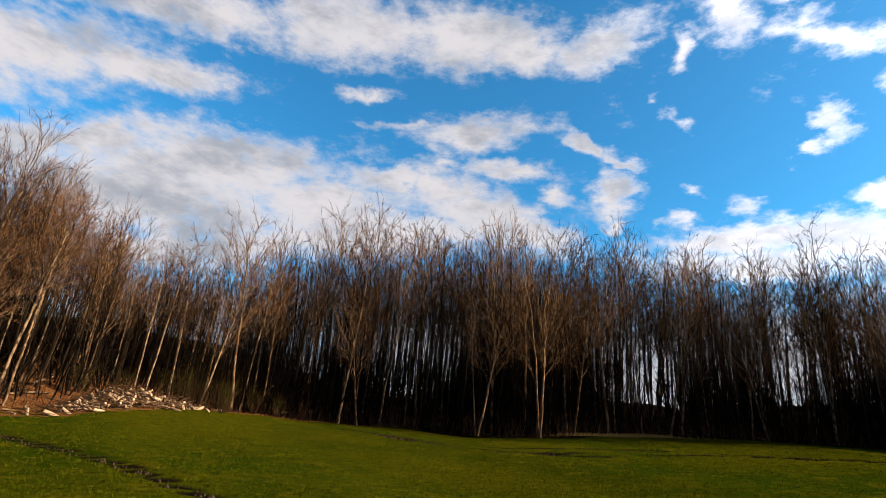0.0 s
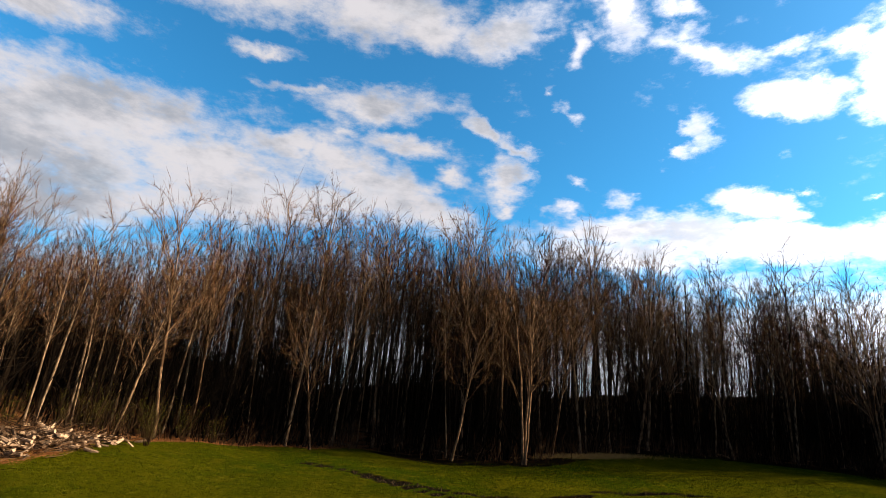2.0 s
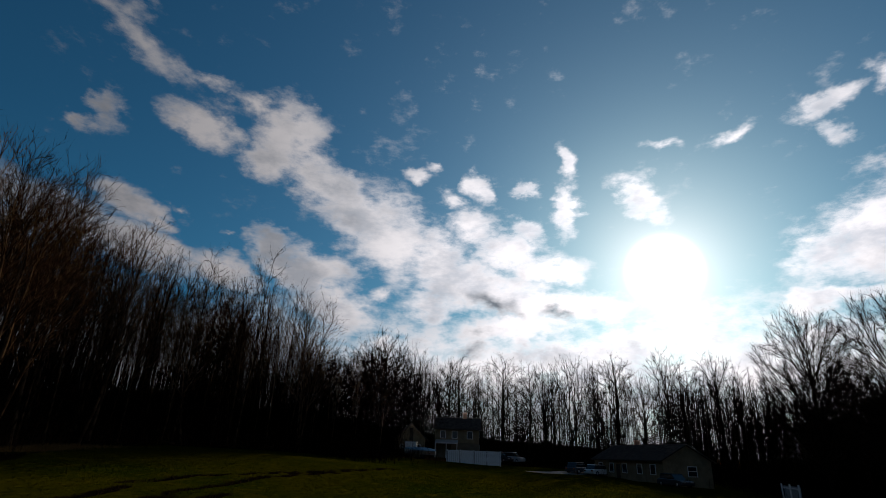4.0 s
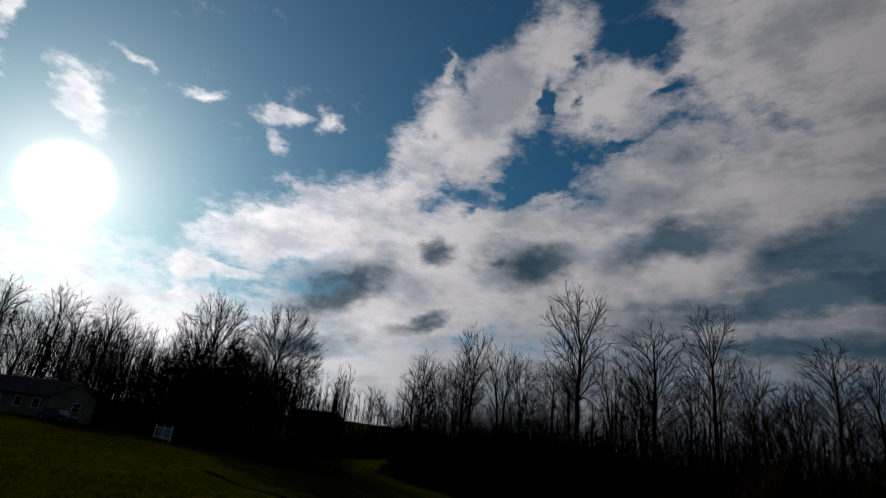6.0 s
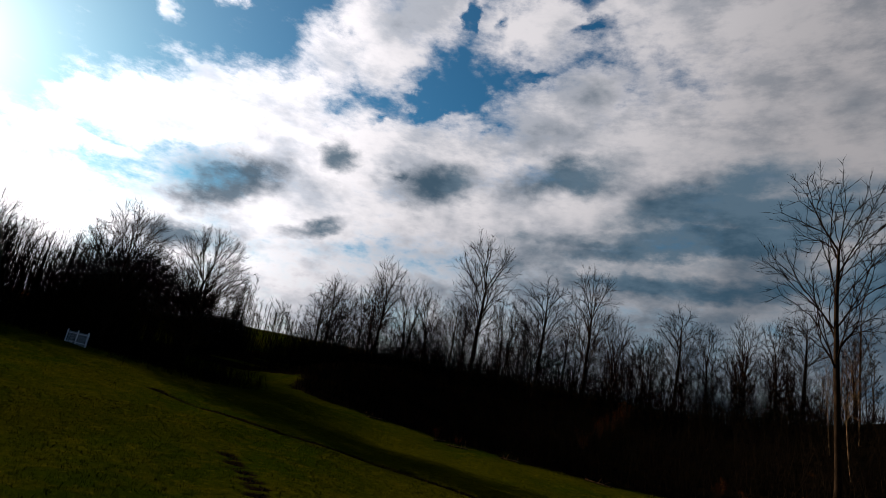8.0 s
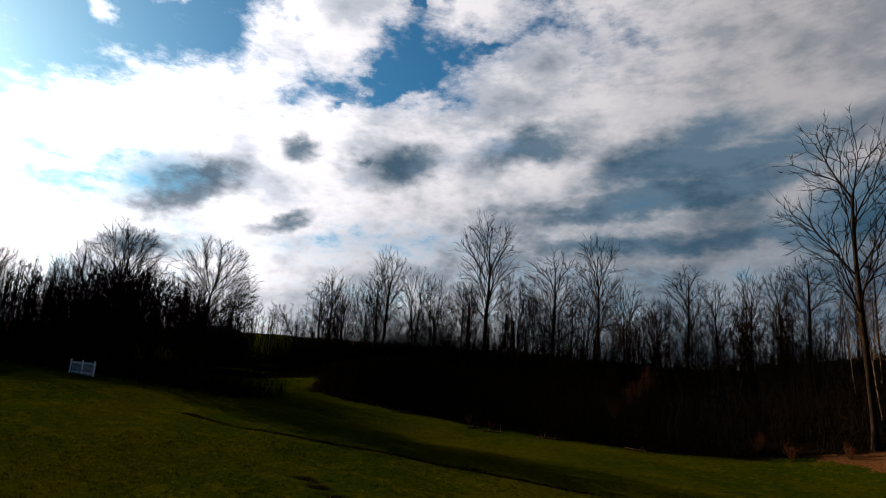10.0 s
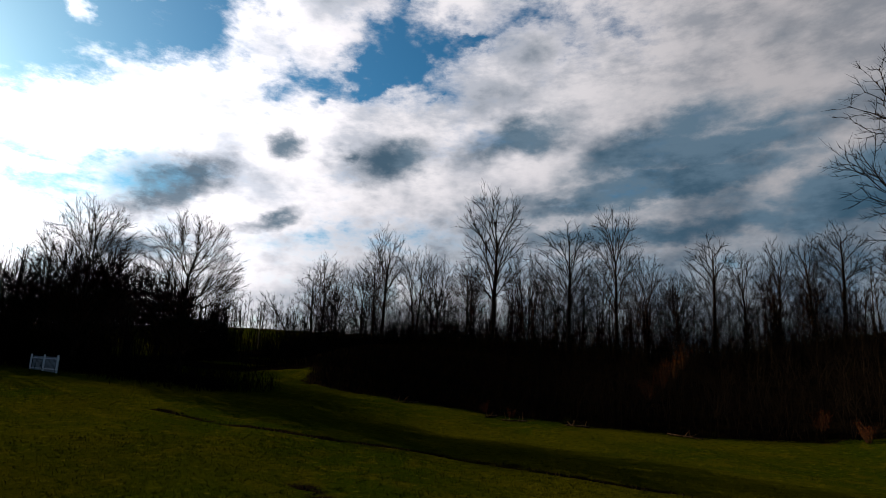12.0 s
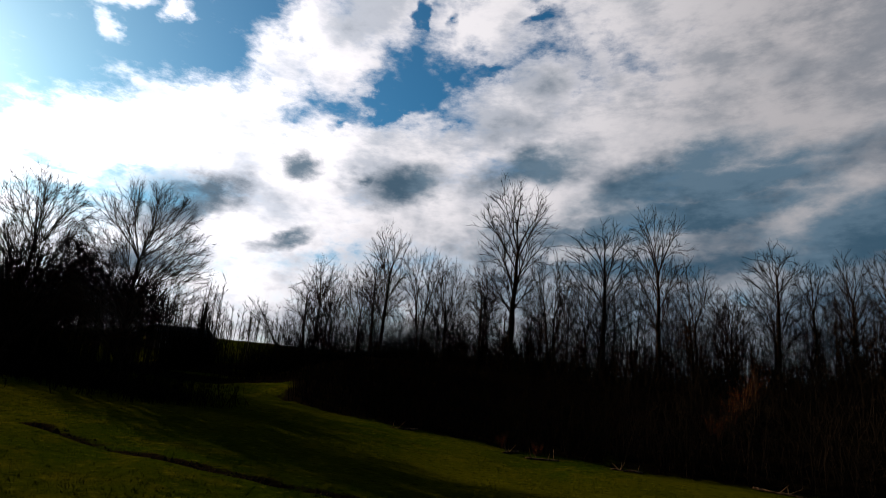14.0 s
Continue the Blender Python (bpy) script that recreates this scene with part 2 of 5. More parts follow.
def build_world():
    world = bpy.data.worlds.new("sky")
    scene.world = world
    world.use_nodes = True
    nt = world.node_tree
    nt.nodes.clear()
    g = Tree(nt)
    coord = g.node("ShaderNodeTexCoord").outputs["Generated"]
    fx, fy = math.sin(radians(SUN_AZIMUTH)), math.cos(radians(SUN_AZIMUTH))
    ahead = g.vec("DOT_PRODUCT", coord, (fx, fy, 0), 1)
    aside = g.vec("DOT_PRODUCT", coord, (fy, -fx, 0), 1)
    xyz = g.node("ShaderNodeSeparateXYZ")
    g.put(xyz.inputs[0], coord)
    az = g.math("MULTIPLY", g.math("ARCTAN2", aside, ahead), 57.29578)
    el = g.math("MULTIPLY", g.math("ARCSINE", xyz.outputs[2]), 57.29578)
    flat = g.node("ShaderNodeCombineXYZ")
    g.put(flat.inputs[0], az)
    g.put(flat.inputs[1], el)
    # stretch the noise sideways, as cloud seen low over the land is
    squash = g.vec("MULTIPLY", coord, (1, 1, 1.7))
    warp1 = g.vec("MULTIPLY", g.vec("SUBTRACT", g.noise(squash, 5.5, 3, 0.5, 1), (0.5, 0.5, 0.5)), (6, 3.4, 0))
    warp2 = g.vec("MULTIPLY", g.vec("SUBTRACT", g.noise(squash, 22, 5, 0.6, 1), (0.5, 0.5, 0.5)), (3.6, 2.6, 0))
    place = g.vec("ADD", g.vec("ADD", flat.outputs[0], warp1), warp2)
    fine = g.noise(squash, 15, 9, 0.62)
    coarse = g.noise(squash, 4.5, 5, 0.55)
    body = None
    for rows in (NORTH_HIGH_CLOUDS, NORTH_LOW_CLOUDS, NORTHEAST_CLOUDS, NORTHEAST_LOW_CLOUDS, EAST_CLOUDS, EAST_LOW_CLOUDS, SUN_CLOUDS, SOUTH_EDGE_CLOUDS, SOUTH_CLOUDS, SOUTHWEST_CLOUDS):
        f = blob_field(g, place, rows)
        body = f if body is None else g.math("MAXIMUM", body, f)
    # scattered cloud over the part of the sky behind
    behind = g.ramp(g.math("ABSOLUTE", g.math("SUBTRACT", az, 170)), 70, 30)
    body = g.math("MAXIMUM", body, g.math("MULTIPLY", behind, g.ramp(coarse, 0.45, 0.62, 0, 0.8)))
    holes = blob_field(g, place, BLUE_HOLES)
    body = g.math("SUBTRACT", body, g.math("MULTIPLY", g.math("MULTIPLY", holes, 1.2), g.ramp(fine, 0.36, 0.62)))
    # low grey-white cloud along the skyline
    body = g.math("MAXIMUM", body, g.ramp(el, 20, 7, 0, 0.72))
    wisp = g.noise(g.vec("MULTIPLY", coord, (1, 1, 2.6)), 34, 8, 0.68)
    rough = g.math("ADD", g.math("MULTIPLY", g.math("SUBTRACT", fine, 0.5), 1.15), g.math("MULTIPLY", g.math("SUBTRACT", wisp, 0.5), 0.55))
    density = g.math("ADD", body, g.math("ADD", rough, g.math("MULTIPLY", g.math("SUBTRACT", coarse, 0.5), 0.5)))
    cover = g.ramp(density, 0.10, 0.80)
    dark = blob_field(g, place, DARK_CLOUD_BASES + DARK_CLOUD_STREAKS)
    dark = g.math("ADD", dark, g.math("MULTIPLY", g.math("ADD", rough, g.math("SUBTRACT", coarse, 0.5)), 0.85))
    low = g.math("MULTIPLY", g.ramp(az, 15, 80, 0.12, 0.55), g.ramp(el, 30, 10))
    dark = g.ramp(g.math("ADD", dark, low), 0.02, 1.0)
    # angle from the sun, for the bright haze about it
    sun = Vector((math.cos(radians(SUN_HEIGHT)) * fx, math.cos(radians(SUN_HEIGHT)) * fy, math.sin(radians(SUN_HEIGHT))))
    off = g.math("MULTIPLY", g.math("ARCCOSINE", g.vec("DOT_PRODUCT", coord, tuple(sun), 1)), 57.29578)
    near = g.math("EXPONENT", g.math("MULTIPLY", off, -0.33))
    wide = g.math("EXPONENT", g.math("MULTIPLY", off, -0.085))
    core = g.ramp(off, 4.2, 1.6)

    sky = g.node("ShaderNodeTexSky", sky_type="NISHITA")
    sky.sun_disc = False
    sky.sun_elevation, sky.sun_rotation = radians(SUN_HEIGHT), radians(SUN_AZIMUTH)
    sky.air_density, sky.dust_density, sky.ozone_density = 1.0, 0.6, 2.0
    clear = g.mix(1.0, sky.outputs[0], g.mix(wide, SKY_TINT, SKY_TINT_SUN), "MULTIPLY")
    broad = g.math("EXPONENT", g.math("MULTIPLY", off, -0.022))
    clear = g.mix(1.0, clear, g.vec("MULTIPLY", (1, 1, 1), g.math("MULTIPLY_ADD", broad, 0.5, 0.86)), "MULTIPLY")
    # cloud: bright where thin or lit from above, grey-blue in its thick base
    relief = g.math("ADD", g.math("MULTIPLY", g.noise(squash, 7, 4, 0.5), 0.74), g.math("MULTIPLY", wisp, 0.26))
    relief = g.ramp(g.math("ADD", relief, g.math("MULTIPLY", g.math("SUBTRACT", 1.0, cover), 0.25)), 0.39, 0.60)
    lit = g.mix(relief, CLOUD_SHADE, CLOUD_LIT)
    gain = g.math("MULTIPLY", g.ramp(off, 84, 27, 0.76, 2.7), g.ramp(az, 25, 85, 1.0, 1.85))
    gain = g.math("MULTIPLY", gain, g.ramp(off, 48, 8, 1.0, 2.5))
    lit = g.mix(1.0, lit, g.vec("MULTIPLY", (1, 1, 1), gain), "MULTIPLY")
    lit = g.mix(g.math("MULTIPLY", dark, 0.94), lit, g.mix(relief, CLOUD_DARK, CLOUD_MID))
    colour = g.mix(cover, clear, lit)
    glow = g.math("ADD", g.math("MULTIPLY", near, GLOW_NEAR), g.math("MULTIPLY", core, 24.0))
    veil = g.math("MULTIPLY_ADD", g.math("MULTIPLY", dark, cover), -0.7, 1.0)
    glow = g.math("MULTIPLY", glow, veil)
    haze = g.vec("MULTIPLY", (1.0, 0.98, 0.95), glow)
    air = g.vec("MULTIPLY", GLOW_WIDE, g.math("MULTIPLY", wide, veil))
    haze = g.vec("ADD", haze, air)
    colour = g.mix(1.0, colour, haze, "ADD")
    bg = g.node("ShaderNodeBackground")
    g.put(bg.inputs[0], colour)
    bg.inputs[1].default_value = 0.05
    out = g.node("ShaderNodeOutputWorld")
    nt.links.new(bg.outputs[0], out.inputs[0])


SKY_TINT = (0.14, 0.53, 0.69)
SKY_TINT_SUN = (0.36, 0.44, 0.50)
CLOUD_LIT = (2.55, 2.45, 2.55)
CLOUD_SHADE = (1.40, 1.47, 1.66)
CLOUD_DARK = (0.24, 0.66, 1.08)
CLOUD_MID = (0.66, 1.24, 1.80)
GLOW_NEAR = 13.0
GLOW_WIDE = (5.4, 4.9, 4.6)
build_world()

sun_data = bpy.data.lights.new("sun", "SUN")
sun_data.energy, sun_data.angle, sun_data.color = 5.0, radians(0.6), (1.0, 0.82, 0.58)
sun_ob = new("sun", sun_data)
_f = Vector((math.sin(radians(SUN_AZIMUTH)), math.cos(radians(SUN_AZIMUTH)), math.tan(radians(SUN_HEIGHT))))
sun_ob.matrix_world = look(tuple(_f * 100), (0, 0, 0))


# ---- materials ----
def material(name, rough=0.8, metal=0.0):
    m = bpy.data.materials.new(name)
    m.use_nodes = True
    nt = m.node_tree
    bsdf = nt.nodes["Principled BSDF"]
    bsdf.inputs["Roughness"].default_value = rough
    bsdf.inputs["Metallic"].default_value = metal
    bsdf.inputs["Specular IOR Level"].default_value = 0.0
    return m, Tree(nt), bsdf


def bump(g, bsdf, height, strength=0.4, distance=0.02):
    b = g.node("ShaderNodeBump")
    b.inputs["Strength"].default_value = strength
    b.inputs["Distance"].default_value = distance
    g.put(b.inputs["Height"], height)
    g.nt.links.new(b.outputs[0], bsdf.inputs["Normal"])


def object_place(g):
    return g.node("ShaderNodeTexCoord").outputs["Object"]


def bark_material(name, dark, light, patch=0.5, scale=3.0):
    """Bark: streaks along the stem, pale patches, and a tone that differs from tree to tree."""
    m, g, bsdf = material(name, 0.9)
    p = object_place(g)
    streak = g.noise(g.vec("MULTIPLY", p, (1, 1, 0.12)), 26, 5, 0.6)
    blotch = g.noise(g.vec("MULTIPLY", p, (1, 1, 0.5)), scale, 4, 0.6)
    fac = g.math("ADD", g.math("MULTIPLY", streak, 0.5), g.math("MULTIPLY", g.ramp(blotch, 0.42, 0.62), patch))
    rnd = g.node("ShaderNodeObjectInfo").outputs["Random"]
    fac = g.math("ADD", fac, g.math("MULTIPLY_ADD", rnd, 0.5, -0.25))
    col = g.mix(g.ramp(fac, 0.15, 0.95), dark, light)
    g.put(bsdf.inputs["Base Color"], col)
    bump(g, bsdf, streak, 0.6, 0.03)
    return m


def mottled(name, a, b, scale=4.0, rough=0.8, fine=40.0, strength=0.3, metal=0.0):
    """A plain surface with soft stains and fine grain."""
    m, g, bsdf = material(name, rough, metal)
    p = object_place(g)
    fac = g.math("ADD", g.math("MULTIPLY", g.noise(p, scale, 5, 0.6), 0.7), g.math("MULTIPLY", g.noise(p, fine, 3, 0.6), 0.3))
    g.put(bsdf.inputs["Base Color"], g.mix(g.ramp(fac, 0.3, 0.7), a, b))
    bump(g, bsdf, g.noise(p, fine, 4, 0.6), strength, 0.01)
    return m


def piece_material(name, a, b, rough=0.8):
    """Pieces whose tone differs from one to the next."""
    m, g, bsdf = material(name, rough)
    rnd = g.node("ShaderNodeObjectInfo").outputs["Random"]
    fac = g.math("MULTIPLY_ADD", g.noise(object_place(g), 9, 5, 0.6), 0.6, g.math("MULTIPLY", rnd, 0.5))
    g.put(bsdf.inputs["Base Color"], g.mix(g.ramp(fac, 0.2, 0.8), a, b))
    bump(g, bsdf, g.noise(object_place(g), 30, 4, 0.6), 0.4, 0.01)
    return m


def island_material(name, a, b, rough=0.85, c=None):
    m, g, bsdf = material(name, rough)
    rnd = g.node("ShaderNodeNewGeometry").outputs["Random Per Island"]
    col = g.mix(rnd, a, b)
    if c:
        col = g.mix(g.ramp(g.noise(object_place(g), 0.35, 3, 0.5), 0.4, 0.65), col, c)
    g.put(bsdf.inputs["Base Color"], col)
    return m


def ground_material():
    """Meadow grass, leaf litter under the trees, bare earth in the ruts, and painted shade."""
    m, g, bsdf = material("meadow", 0.95)
    p = object_place(g)
    big = g.noise(p, 0.06, 4, 0.55)
    mid = g.noise(p, 0.6, 5, 0.6)
    fine = g.noise(p, 7.0, 6, 0.65)
    tuft = g.noise(p, 28.0, 4, 0.6)
    grass = g.mix(g.ramp(big, 0.35, 0.65), (0.0082, 0.0132, 0.0005), (0.0195, 0.0185, 0.0006))
    grass = g.mix(g.ramp(mid, 0.45, 0.72), grass, (0.0235, 0.0212, 0.0010))
    grass = g.mix(g.ramp(fine, 0.5, 0.8), grass, (0.0055, 0.0092, 0.0005))
    grass = g.mix(g.math("MULTIPLY", g.ramp(tuft, 0.62, 0.78), 0.6), grass, (0.033, 0.029, 0.004))
    tuss = g.noise(p, 2.4, 5, 0.68)
    grass = g.mix(g.math("MULTIPLY", g.ramp(tuss, 0.46, 0.34), 0.75), grass, (0.0038, 0.0056, 0.0004))
    grass = g.mix(g.math("MULTIPLY", g.ramp(tuss, 0.56, 0.70), 0.7), grass, (0.036, 0.034, 0.0030))
    litter = g.mix(g.ramp(fine, 0.3, 0.7), (0.016, 0.0066, 0.0026), (0.080, 0.032, 0.0110))
    litter = g.mix(g.ramp(tuft, 0.55, 0.75), litter, (0.095, 0.045, 0.018))
    # Near-black tone: rut earth, and shade painted on the bank and wood floor.
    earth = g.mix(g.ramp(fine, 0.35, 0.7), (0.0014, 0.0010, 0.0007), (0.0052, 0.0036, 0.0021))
    straw = g.mix(g.ramp(fine, 0.3, 0.7), (0.051, 0.02856, 0.00952), (0.1156, 0.068, 0.02584))
    jitter = g.math("ADD", g.math("MULTIPLY", g.math("SUBTRACT", mid, 0.5), 1.1), g.math("MULTIPLY", g.math("SUBTRACT", fine, 0.5), 0.7))

    def layer(name, lo, hi):
        a = g.node("ShaderNodeAttribute")
        a.attribute_name = name
        return g.ramp(g.math("ADD", a.outputs["Fac"], jitter), lo, hi)

    col = g.mix(layer("litter", 0.4, 0.6), grass, litter)
    col = g.mix(layer("straw", 0.4, 0.7), col, straw)
    col = g.mix(layer("earth_shade", 0.45, 0.75), col, earth)
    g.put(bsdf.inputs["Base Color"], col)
    h = g.math("ADD", g.math("MULTIPLY", fine, 0.5), g.math("ADD", g.math("MULTIPLY", tuft, 0.3), g.math("MULTIPLY", tuss, 0.9)))
    bump(g, bsdf, h, 0.9, 0.14)
    return m


M_GROUND = ground_material()
M_BARK = bark_material("bark_grey_brown", (0.0085, 0.0052, 0.0032), (0.076, 0.050, 0.031), 0.6)
M_BARK_PALE = bark_material("bark_pale", (0.018, 0.0105, 0.0058), (0.074, 0.046, 0.027), 0.7)
# Darker bark copy: the backlit silhouette is painted into its colour.
M_BARK_BACKLIT = bark_material("bark_backlit", (0.0035, 0.0024, 0.0017), (0.018, 0.0115, 0.0075), 0.5)
M_TWIG = bark_material("twig_red_brown", (0.017, 0.0078, 0.0038), (0.076, 0.035, 0.016), 0.3)
# Twigs of the same trees, darkened in colour to look backlit.
M_TWIG_BACKLIT = bark_material("twig_backlit", (0.004, 0.0028, 0.002), (0.014, 0.0092, 0.006), 0.3)
# Bark tones of far and inner woods, darkened to paint in their shade.
M_WOODS = island_material("far_woods_shaded_bark", (0.004, 0.0028, 0.0022), (0.015, 0.010, 0.0065))
M_INNER = island_material("inner_wood_shaded_bark", (0.004, 0.0028, 0.002), (0.024, 0.0155, 0.0095))
M_BRUSH = island_material("brush_stems", (0.008, 0.0045, 0.0026), (0.034, 0.018, 0.009))
M_STRAW = island_material("dry_grass_blades", (0.0748, 0.0442, 0.01496), (0.1428, 0.0918, 0.034))
M_BLADE = island_material("grass_blades", (0.0078, 0.0125, 0.0005), (0.026, 0.0235, 0.0013))
# Stem colour held near black to paint in the shade of bank and thickets.
M_SCRUB_SHADE = island_material("shaded_scrub_stems", (0.0015, 0.0012, 0.0010), (0.0055, 0.0038, 0.0026))
M_LEAF = island_material("shrub_leaves", (0.020, 0.021, 0.0030), (0.046, 0.037, 0.0075))
M_RED_LEAF = island_material("red_leaves", (0.0476, 0.00952, 0.00408), (0.0884, 0.0272, 0.0102))
M_LOG = piece_material("split_wood", (0.016, 0.009, 0.005), (0.15, 0.10, 0.066))
M_MUD = mottled("rut_earth", (0.00544, 0.00408, 0.00272), (0.01904, 0.01292, 0.00748), 2.0, 0.95, 14, 0.9)


# ---- the lie of the land ----
def smooth(v):
    v = np.clip(v, 0.0, 1.0)
    return v * v * (3 - 2 * v)


BANK_Y = [-3000, -400, -90, -60, -43, -31, -25, -20, -8, 0, 25, 35, 50, 65, 88, 125, 220, 3000]
BANK_Z = [2.4, 2.2, 2.4, 2.2, 1.8, 1.2, -1.9, -4.1, -4.1, -3.5, -2.2, -1.6, -0.7, 0.0, 2.2, 8.0, 10.0, 10.0]
LAWN_Z = [2.0, 1.5, -0.6, -1.8, -2.8, -3.4, -3.9, -4.2, -4.1, -3.5, -2.2, -1.6, -0.7, 0.0, 2.2, 7.5, 10.0, 10.0]
EAST_X = [-3000, -12, 0, 30, 60, 84, 112, 3000]
EAST_Z = [0.0, 0.0, 0.1, 2.0, 2.5, 3.0, 7.5, 8.0]
WOOD_Y = [-3000, -60, -20, 5, 30, 38, 46, 60, 100, 3000]
WOOD_X = [-24, -24, -25, -42, -46, -38, -30, -29, -40, -40]


def land(x, y):
    """Height of the ground; works on numbers and arrays."""
    x, y = np.asarray(x, float), np.asarray(y, float)
    t = smooth((x - 22) / 26)
    z = np.interp(y, BANK_Y, BANK_Z) * (1 - t) + np.interp(y, BANK_Y, LAWN_Z) * t
    z = z + np.interp(x, EAST_X, EAST_Z)
    d = np.interp(y, WOOD_Y, WOOD_X) - x
    z = z + 13 * np.tanh(np.log1p(np.exp(np.clip(d, -40, 200) / 3.0)) * 3.0 * 0.27 / 13)
    z = z + 0.6 * smooth((y - 36) / 10) * smooth((-14 - x) / 12)
    z = z + smooth((y - 80) / 40) * (1.6 * np.sin(x * 0.075 + 0.6) + 0.8 * np.sin(x * 0.19 + y * 0.05))
    z = z + 0.10 * np.sin(x * 0.23 + 1.3) * np.sin(y * 0.19) + 0.05 * np.sin(x * 0.7 + y * 0.5)
    return z


def land_z(x, y):
    return float(land(x, y))


# edge of the wood along the top of the meadow, from the west round to the houses
EDGE = [(-47, 24), (-39, 33), (-32, 42), (-29, 51), (-23, 58), (-14, 63), (-7, 65.5), (0, 61.5), (8, 58.5), (15, 63), (24, 67), (34, 62), (44, 53), (50, 47)]


def wood_depth(x, y):
    """Metres inside the wood (positive) from its edge, for arrays."""
    x, y = np.asarray(x, float), np.asarray(y, float)
    best = np.full(x.shape, 1e9)
    sign = np.ones(x.shape)
    for (ax, ay), (bx, by) in zip(EDGE[:-1], EDGE[1:]):
        ex, ey = bx - ax, by - ay
        L2 = ex * ex + ey * ey
        t = np.clip(((x - ax) * ex + (y - ay) * ey) / L2, 0, 1)
        d = np.hypot(x - ax - t * ex, y - ay - t * ey)
        side = (x - ax) * -ey + (y - ay) * ex
        hit = d < best
        best = np.where(hit, d, best)
        sign = np.where(hit, np.sign(side), sign)
    return best * sign


RUTS = [[(-3, 15.5), (-7.5, 18), (-12.5, 21.5), (-19, 26), (-26, 30)],
        [(-12, 54), (-9, 52), (-5, 48), (-1, 45), (4, 43), (8, 43.9)],
        [(-7.5, 50), (-4, 45.5), (-0.5, 42), (5.4, 39.6), (10, 38.5)],
        [(9, 45.5), (14, 45), (20, 42.5), (26, 38.5), (33, 35)],
        [(2, 40), (7, 40.8), (12, 41.7), (17, 41.5), (24, 39)],
        [(16, 7.9), (10, 7.6), (5.5, 7.0), (1, 5.4), (-4, 5.0), (-8, 4.9), (-13.5, 5.3), (-20, 6.4)]]


def rut_distance(x, y):
    best = np.full(np.shape(x), 1e9)
    for line in RUTS:
        for (ax, ay), (bx, by) in zip(line[:-1], line[1:]):
            ex, ey = bx - ax, by - ay
            t = np.clip(((x - ax) * ex + (y - ay) * ey) / (ex * ex + ey * ey), 0, 1)
            best = np.minimum(best, np.hypot(x - ax - t * ex, y - ay - t * ey))
    return best


def build_ground():
    inner = list(np.arange(-95, 95.01, 0.88))
    outer, d = [], 95.0
    while d < 3200:
        d = d * 1.12 + 1.0
        outer.append(d)
    axis = np.array([-v for v in reversed(outer)] + inner + outer)
    X, Y = np.meshgrid(axis, axis)
    X, Y = X.ravel(), Y.ravel()
    Z = land(X, Y)
    rut = rut_distance(X, Y)
    Z = Z - 0.13 * np.exp(-(rut / 0.55) ** 2) + 0.05 * np.exp(-((rut - 1.1) / 0.5) ** 2)
    n = len(axis)
    i = np.arange(n * n).reshape(n, n)
    faces = np.stack([i[:-1, :-1], i[:-1, 1:], i[1:, 1:], i[1:, :-1]], -1).reshape(-1, 4)
    me = bpy.data.meshes.new("ground")
    me.from_pydata(np.stack([X, Y, Z], 1).tolist(), [], faces.tolist())
    me.polygons.foreach_set("use_smooth", np.ones(len(faces), bool))
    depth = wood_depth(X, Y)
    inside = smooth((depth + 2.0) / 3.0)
    # The bank takes painted shade; lawn strips are left out as sunlit.
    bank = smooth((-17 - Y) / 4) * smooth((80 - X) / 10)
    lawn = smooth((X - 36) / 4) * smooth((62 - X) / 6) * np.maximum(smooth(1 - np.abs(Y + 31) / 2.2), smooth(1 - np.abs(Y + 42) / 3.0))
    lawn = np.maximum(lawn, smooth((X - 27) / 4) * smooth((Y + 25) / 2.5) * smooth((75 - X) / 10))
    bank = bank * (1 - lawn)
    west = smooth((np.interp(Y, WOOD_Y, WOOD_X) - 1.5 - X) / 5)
    # Deep wood floor: painted shade replaces the litter.
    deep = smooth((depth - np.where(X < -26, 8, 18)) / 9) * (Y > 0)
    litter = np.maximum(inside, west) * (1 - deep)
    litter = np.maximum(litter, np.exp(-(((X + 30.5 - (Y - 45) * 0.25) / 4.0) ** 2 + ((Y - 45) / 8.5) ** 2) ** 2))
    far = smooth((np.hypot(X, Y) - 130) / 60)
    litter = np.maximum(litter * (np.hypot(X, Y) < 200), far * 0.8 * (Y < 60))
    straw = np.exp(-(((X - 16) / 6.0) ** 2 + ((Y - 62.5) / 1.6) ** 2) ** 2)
    # Dark strip of painted shade on the grass before the trees.
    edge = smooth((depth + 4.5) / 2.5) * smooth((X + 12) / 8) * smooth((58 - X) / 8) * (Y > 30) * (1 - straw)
    earth_shade = np.maximum(1.0 * np.exp(-(rut / 0.62) ** 2), np.maximum(0.9 * bank, np.maximum(0.9 * deep, 0.75 * edge)))
    for name, values in (("litter", litter), ("straw", straw), ("earth_shade", earth_shade)):
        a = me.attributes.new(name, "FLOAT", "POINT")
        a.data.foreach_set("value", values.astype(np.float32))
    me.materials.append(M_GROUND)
    ob = new("ground", me)
    tagged(ob, "sloping green meadow with earth ruts, brown leaf litter under trees, shade painted on bank and wood edge", "ground", kind="structure")


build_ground()


